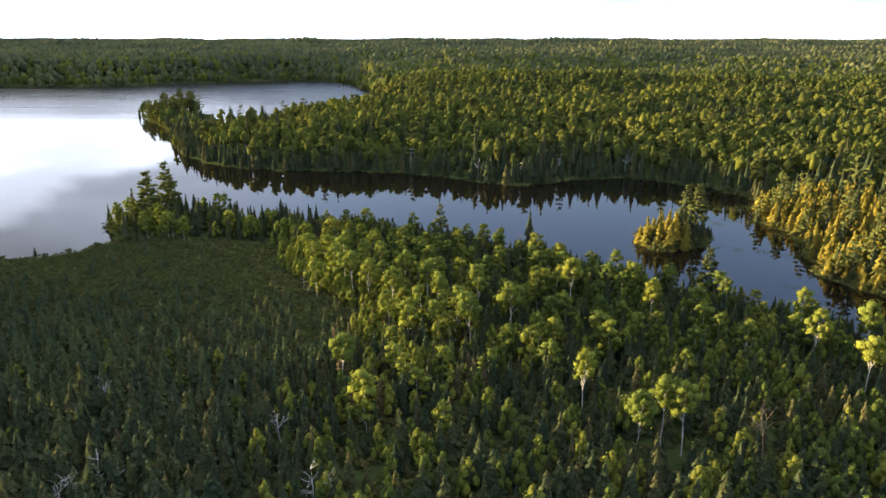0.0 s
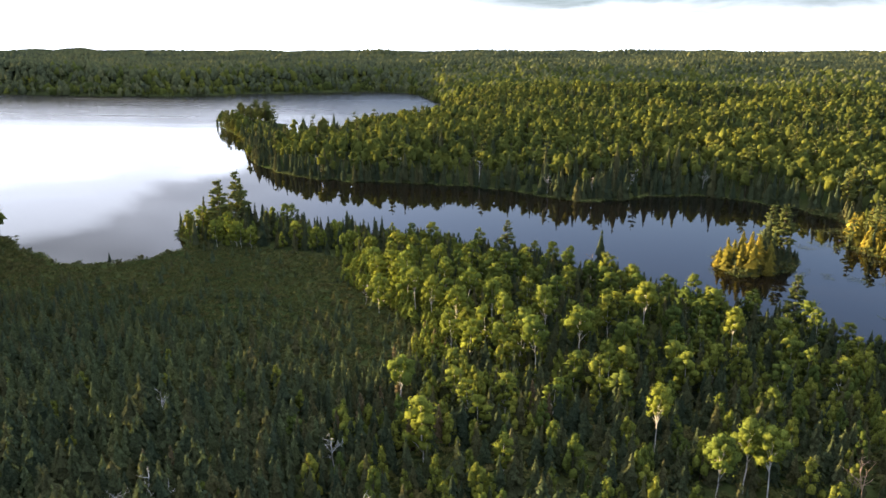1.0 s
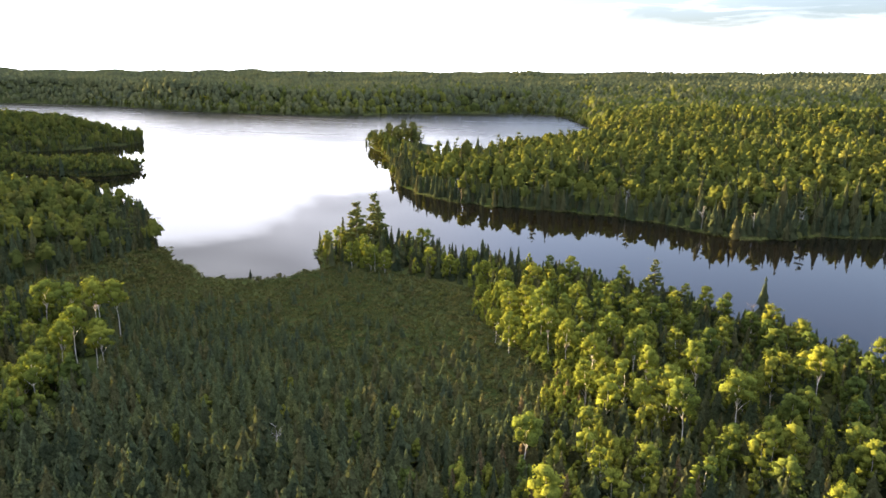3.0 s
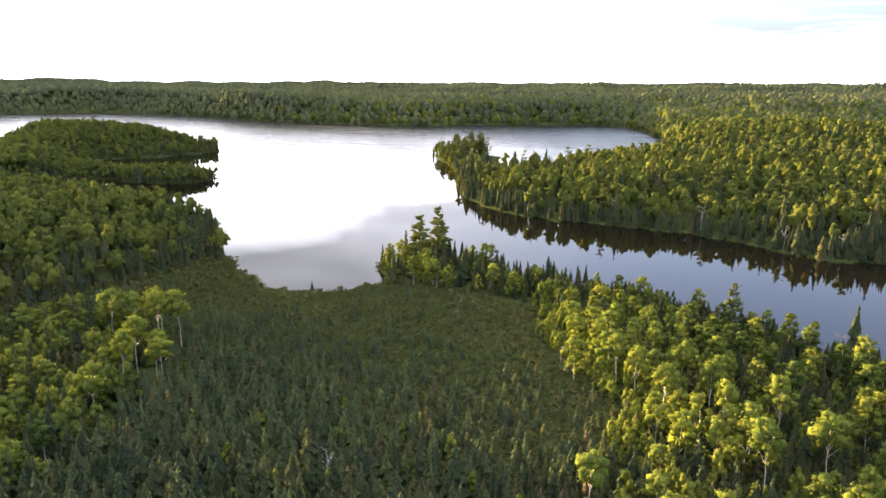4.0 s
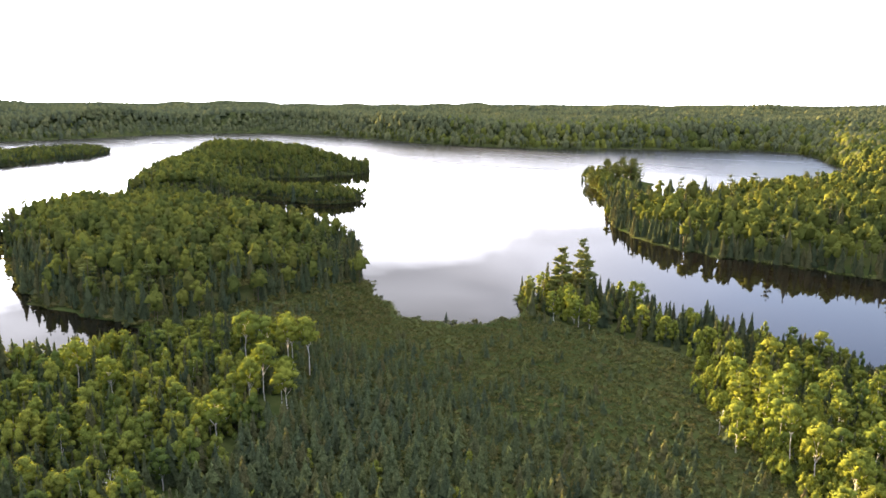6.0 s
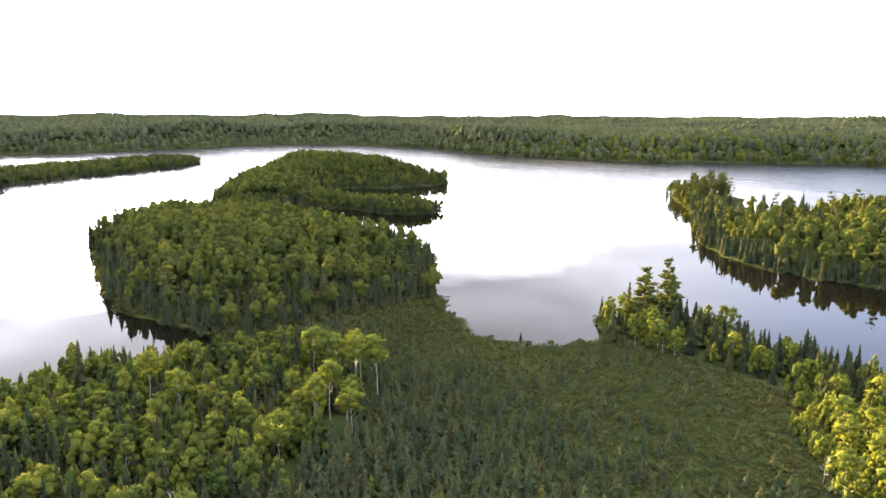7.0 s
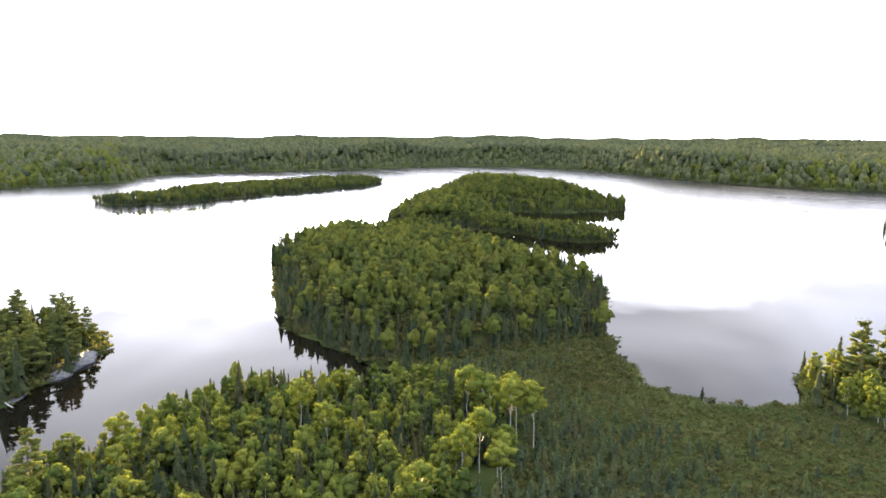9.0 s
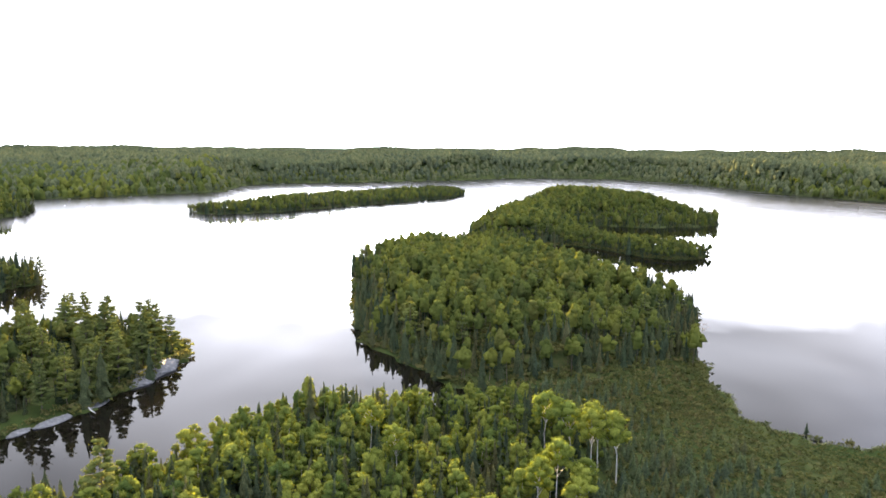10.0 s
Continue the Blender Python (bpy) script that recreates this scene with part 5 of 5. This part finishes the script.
def sedge_tuft(r, n):
    s = Shape()
    for _ in range(n):
        th, bx, by = r.uniform(0, 6.28), r.normal(0, 0.3), r.normal(0, 0.3)
        c, si = math.cos(th), math.sin(th)
        s.add([(bx - 0.07 * si, by + 0.07 * c, 0), (bx + 0.07 * si, by - 0.07 * c, 0), (bx + 0.35 * c, by + 0.35 * si, r.uniform(0.7, 1.1))], t=[(0, 1, 2)])
    return s.done()


SHRUBS = [tuft(R, 12, 0.44) for _ in range(6)]
SEDGES = [sedge_tuft(R, 9) for _ in range(5)]
plant(BOG, 1.35, SHRUBS, 0.5, 1.3, [M_SHRUB], "bog_shrubs", "low olive and rust-tinged bog shrubs", "shrubs", 33, spread=(1.0, 1.8), sparse=lambda x, y: seen_near(x, y) * np.where(y > 95, 0.9, 0.3))
plant(RIDGE, 2.7, SHRUBS, 0.8, 2.0, [M_SHRUB], "ridge_undergrowth", "green undergrowth between the ridge's trees", "shrubs", 40, spread=(1.1, 1.9), sparse=seen_near)
plant([(-56, 238), (-51, 208), (-36, 192), (-20, 168), (-24, 143), (-16, 146), (-10, 172), (-28, 203), (-44, 222)], 2.7, young, 3.5, 6.5, [M_SUNLIT_LEAVES, M_BARK], "edge_saplings", "low leafy saplings along the bog's edge", "aspen", 41, spread=(1.2, 1.6))
plant([(-226, 165), (-203, 181), (-197, 217), (-196, 252), (-225, 262), (-235, 215), (-262, 190), (-262, 162)], 2.6, SHRUBS, 1.2, 3.0, [M_SHRUB], "headland_undergrowth", "green undergrowth along the headland's marshy edge", "shrubs", 83, spread=(1.1, 1.8))
SPIT_MARSH = [(-207, 170), (-160, 172), (-150, 220), (-161, 231), (-200, 254), (-207, 215)]
plant(SPIT_MARSH, 2.6, SHRUBS, 1.0, 2.6, [M_SHRUB], "marsh_willows", "low green willow shrubs on the marshy spit", "shrubs", 34, spread=(0.9, 1.3), clear=0.4)


def shore_strip(name, shapes, mats, label, category, seed, step, near, far, low, high, box):
    r = np.random.RandomState(seed)
    x, y = jitter_grid(*box, step, r)
    z, d = grounded(x, y)
    keep = (d > near) & (d < far)
    if category == "shrubs":
        keep &= (y < 335) | (x < -215)
        keep &= ~inside([(-170, 208), (-118, 208), (-117, 254), (-170, 238)], x, y)
    x, y, z = x[keep], y[keep], z[keep]
    stand(name, shapes, rows(x, y, np.maximum(z, -0.3) - 0.05, r.uniform(low, high, x.shape), r.uniform(1.0, 1.8, x.shape)), mats, label, category, seed)


plant([(116, 190), (150, 180), (190, 250), (150, 330), (126, 300), (128, 250)], 2.4, SHRUBS, 1.2, 3.0, [M_SHRUB], "east_shrubs", "golden sunlit shrubs between the spruces on the shore", "shrubs", 39, spread=(0.9, 1.4))
shore_strip("shore_sedge", SEDGES, [M_SEDGE], "pale green sedge along the waterline", "sedge", 35, 1.3, -0.6, 2.6, 0.5, 1.0, (-170, 150, 160, 410))
shore_strip("shore_alders", SHRUBS, [M_SHRUB], "low alder bushes along the shore", "shrubs", 36, 2.2, 0.8, 6.0, 1.2, 2.6, (-500, 150, 30, 660))

shore_strip("north_shore_conifers", mid_spruce, [M_SPRUCE, M_BARK], "dark conifers crowded down to the water's edge", "forest", 52, 4.6, 0.7, 8.0, 5.0, 12.0, (-205, 130, 335, 620))


def floating_weed():
    """Patches of floating weed in the shallows round the islet."""
    r = np.random.RandomState(49)
    x, y = jitter_grid(66, 150, 190, 330, 0.9, r)
    _, d = grounded(x, y)
    keep = (d < -0.8) & (d > -14) & (waves(x, y, 22, 71) + 0.5 * waves(x, y, 7, 72) > 0.35 + 0.035 * -d)
    x, y = x[keep], y[keep]
    stand("floating_weed", SEDGES, rows(x, y, np.full(x.shape, -0.05), r.uniform(0.10, 0.28, x.shape), r.uniform(3.0, 5.0, x.shape)), [M_SEDGE], "mats of green weed floating in the shallows", "water plants", 50)


floating_weed()

# a small spruce and bushes alone on the bay's shore
spruce(-138.3, 228.0, foot(-138.3, 228.0), 4.2, 1.3, 0.4, 2, "small lone spruce on the bay's marshy shore")
R2 = np.random.RandomState(91)
for x, y, h in [(-134.5, 226.5, 2.2), (-128, 230, 1.8), (-146, 222.5, 1.5), (-122, 238, 1.6)]:
    s = tuft(R2, 70, 0.30)
    ob = tagged(new("shore_bush", mesh_from("shore_bush", s.v, s.q, s.t, [M_SHRUB], tint=np.full(len(s.v), 0.2))), "small round bush on the marshy shore", "bush", "bushes on the bay shore")
    ob.matrix_basis = Matrix.LocRotScale((x, y, foot(x, y)), None, (h * 1.3, h * 1.3, h))


# grey rock along the western shore
def rock(r):
    bm = bmesh.new()
    bmesh.ops.create_icosphere(bm, subdivisions=4, radius=1)
    seed = Vector(r.uniform(-50, 50, 3))
    for v in bm.verts:
        n = noise.noise(v.co * 0.8 + seed) * 0.5 + noise.noise(v.co * 2.3 + seed) * 0.22 + noise.noise(v.co * 6 + seed) * 0.07
        v.co *= 1 + n
        v.co.z = v.co.z * (0.45 if v.co.z > 0.4 else 1) + (0.22 if v.co.z > 0.4 else 0)
    me = bpy.data.meshes.new("shore_rock")
    bm.to_mesh(me)
    bm.free()
    me.materials.append(M_ROCK)
    return me


for i, (x, y, a, b, c) in enumerate([(-265, 83.5, 7.5, 3.4, 3.0), (-257.5, 78.5, 5.0, 2.8, 2.2), (-271, 87.5, 4.6, 2.9, 2.4), (-233.5, 55.5, 4.5, 1.8, 1.0), (-229, 47.5, 3.2, 1.5, 0.8), (-242.5, 66, 3.6, 1.8, 0.8)]):
    ob = tagged(new("shore_rock", rock(R2)), "weathered grey rock slab sloping into the lake", "rock", "rocks along the west shore")
    ob.matrix_basis = Matrix.LocRotScale((x, y, 0.1), Euler((radians(14), 0, radians(136 + 9 * (i % 3 - 1)))), (a, b, c))

# a pale fallen log on the west shore
s = Shape()
tube(s, [(0, 0, 0), (2.5, 0.2, 0.3), (5.2, -0.1, 0.5), (8, 0.3, 0.2)], [0.22, 0.2, 0.15, 0.08], 8, 0)
tube(s, [(4.0, 0, 0.45), (4.8, 0.8, 0.9)], [0.08, 0.03], 5, 0)
s.done()
ob = tagged(new("fallen_log", mesh_from("fallen_log", s.v, s.q, s.t, [M_DEAD])), "pale weathered log fallen towards the water", "log")
ob.matrix_basis = pose(-241, 62.5, 0.45, 0, 0, 15)
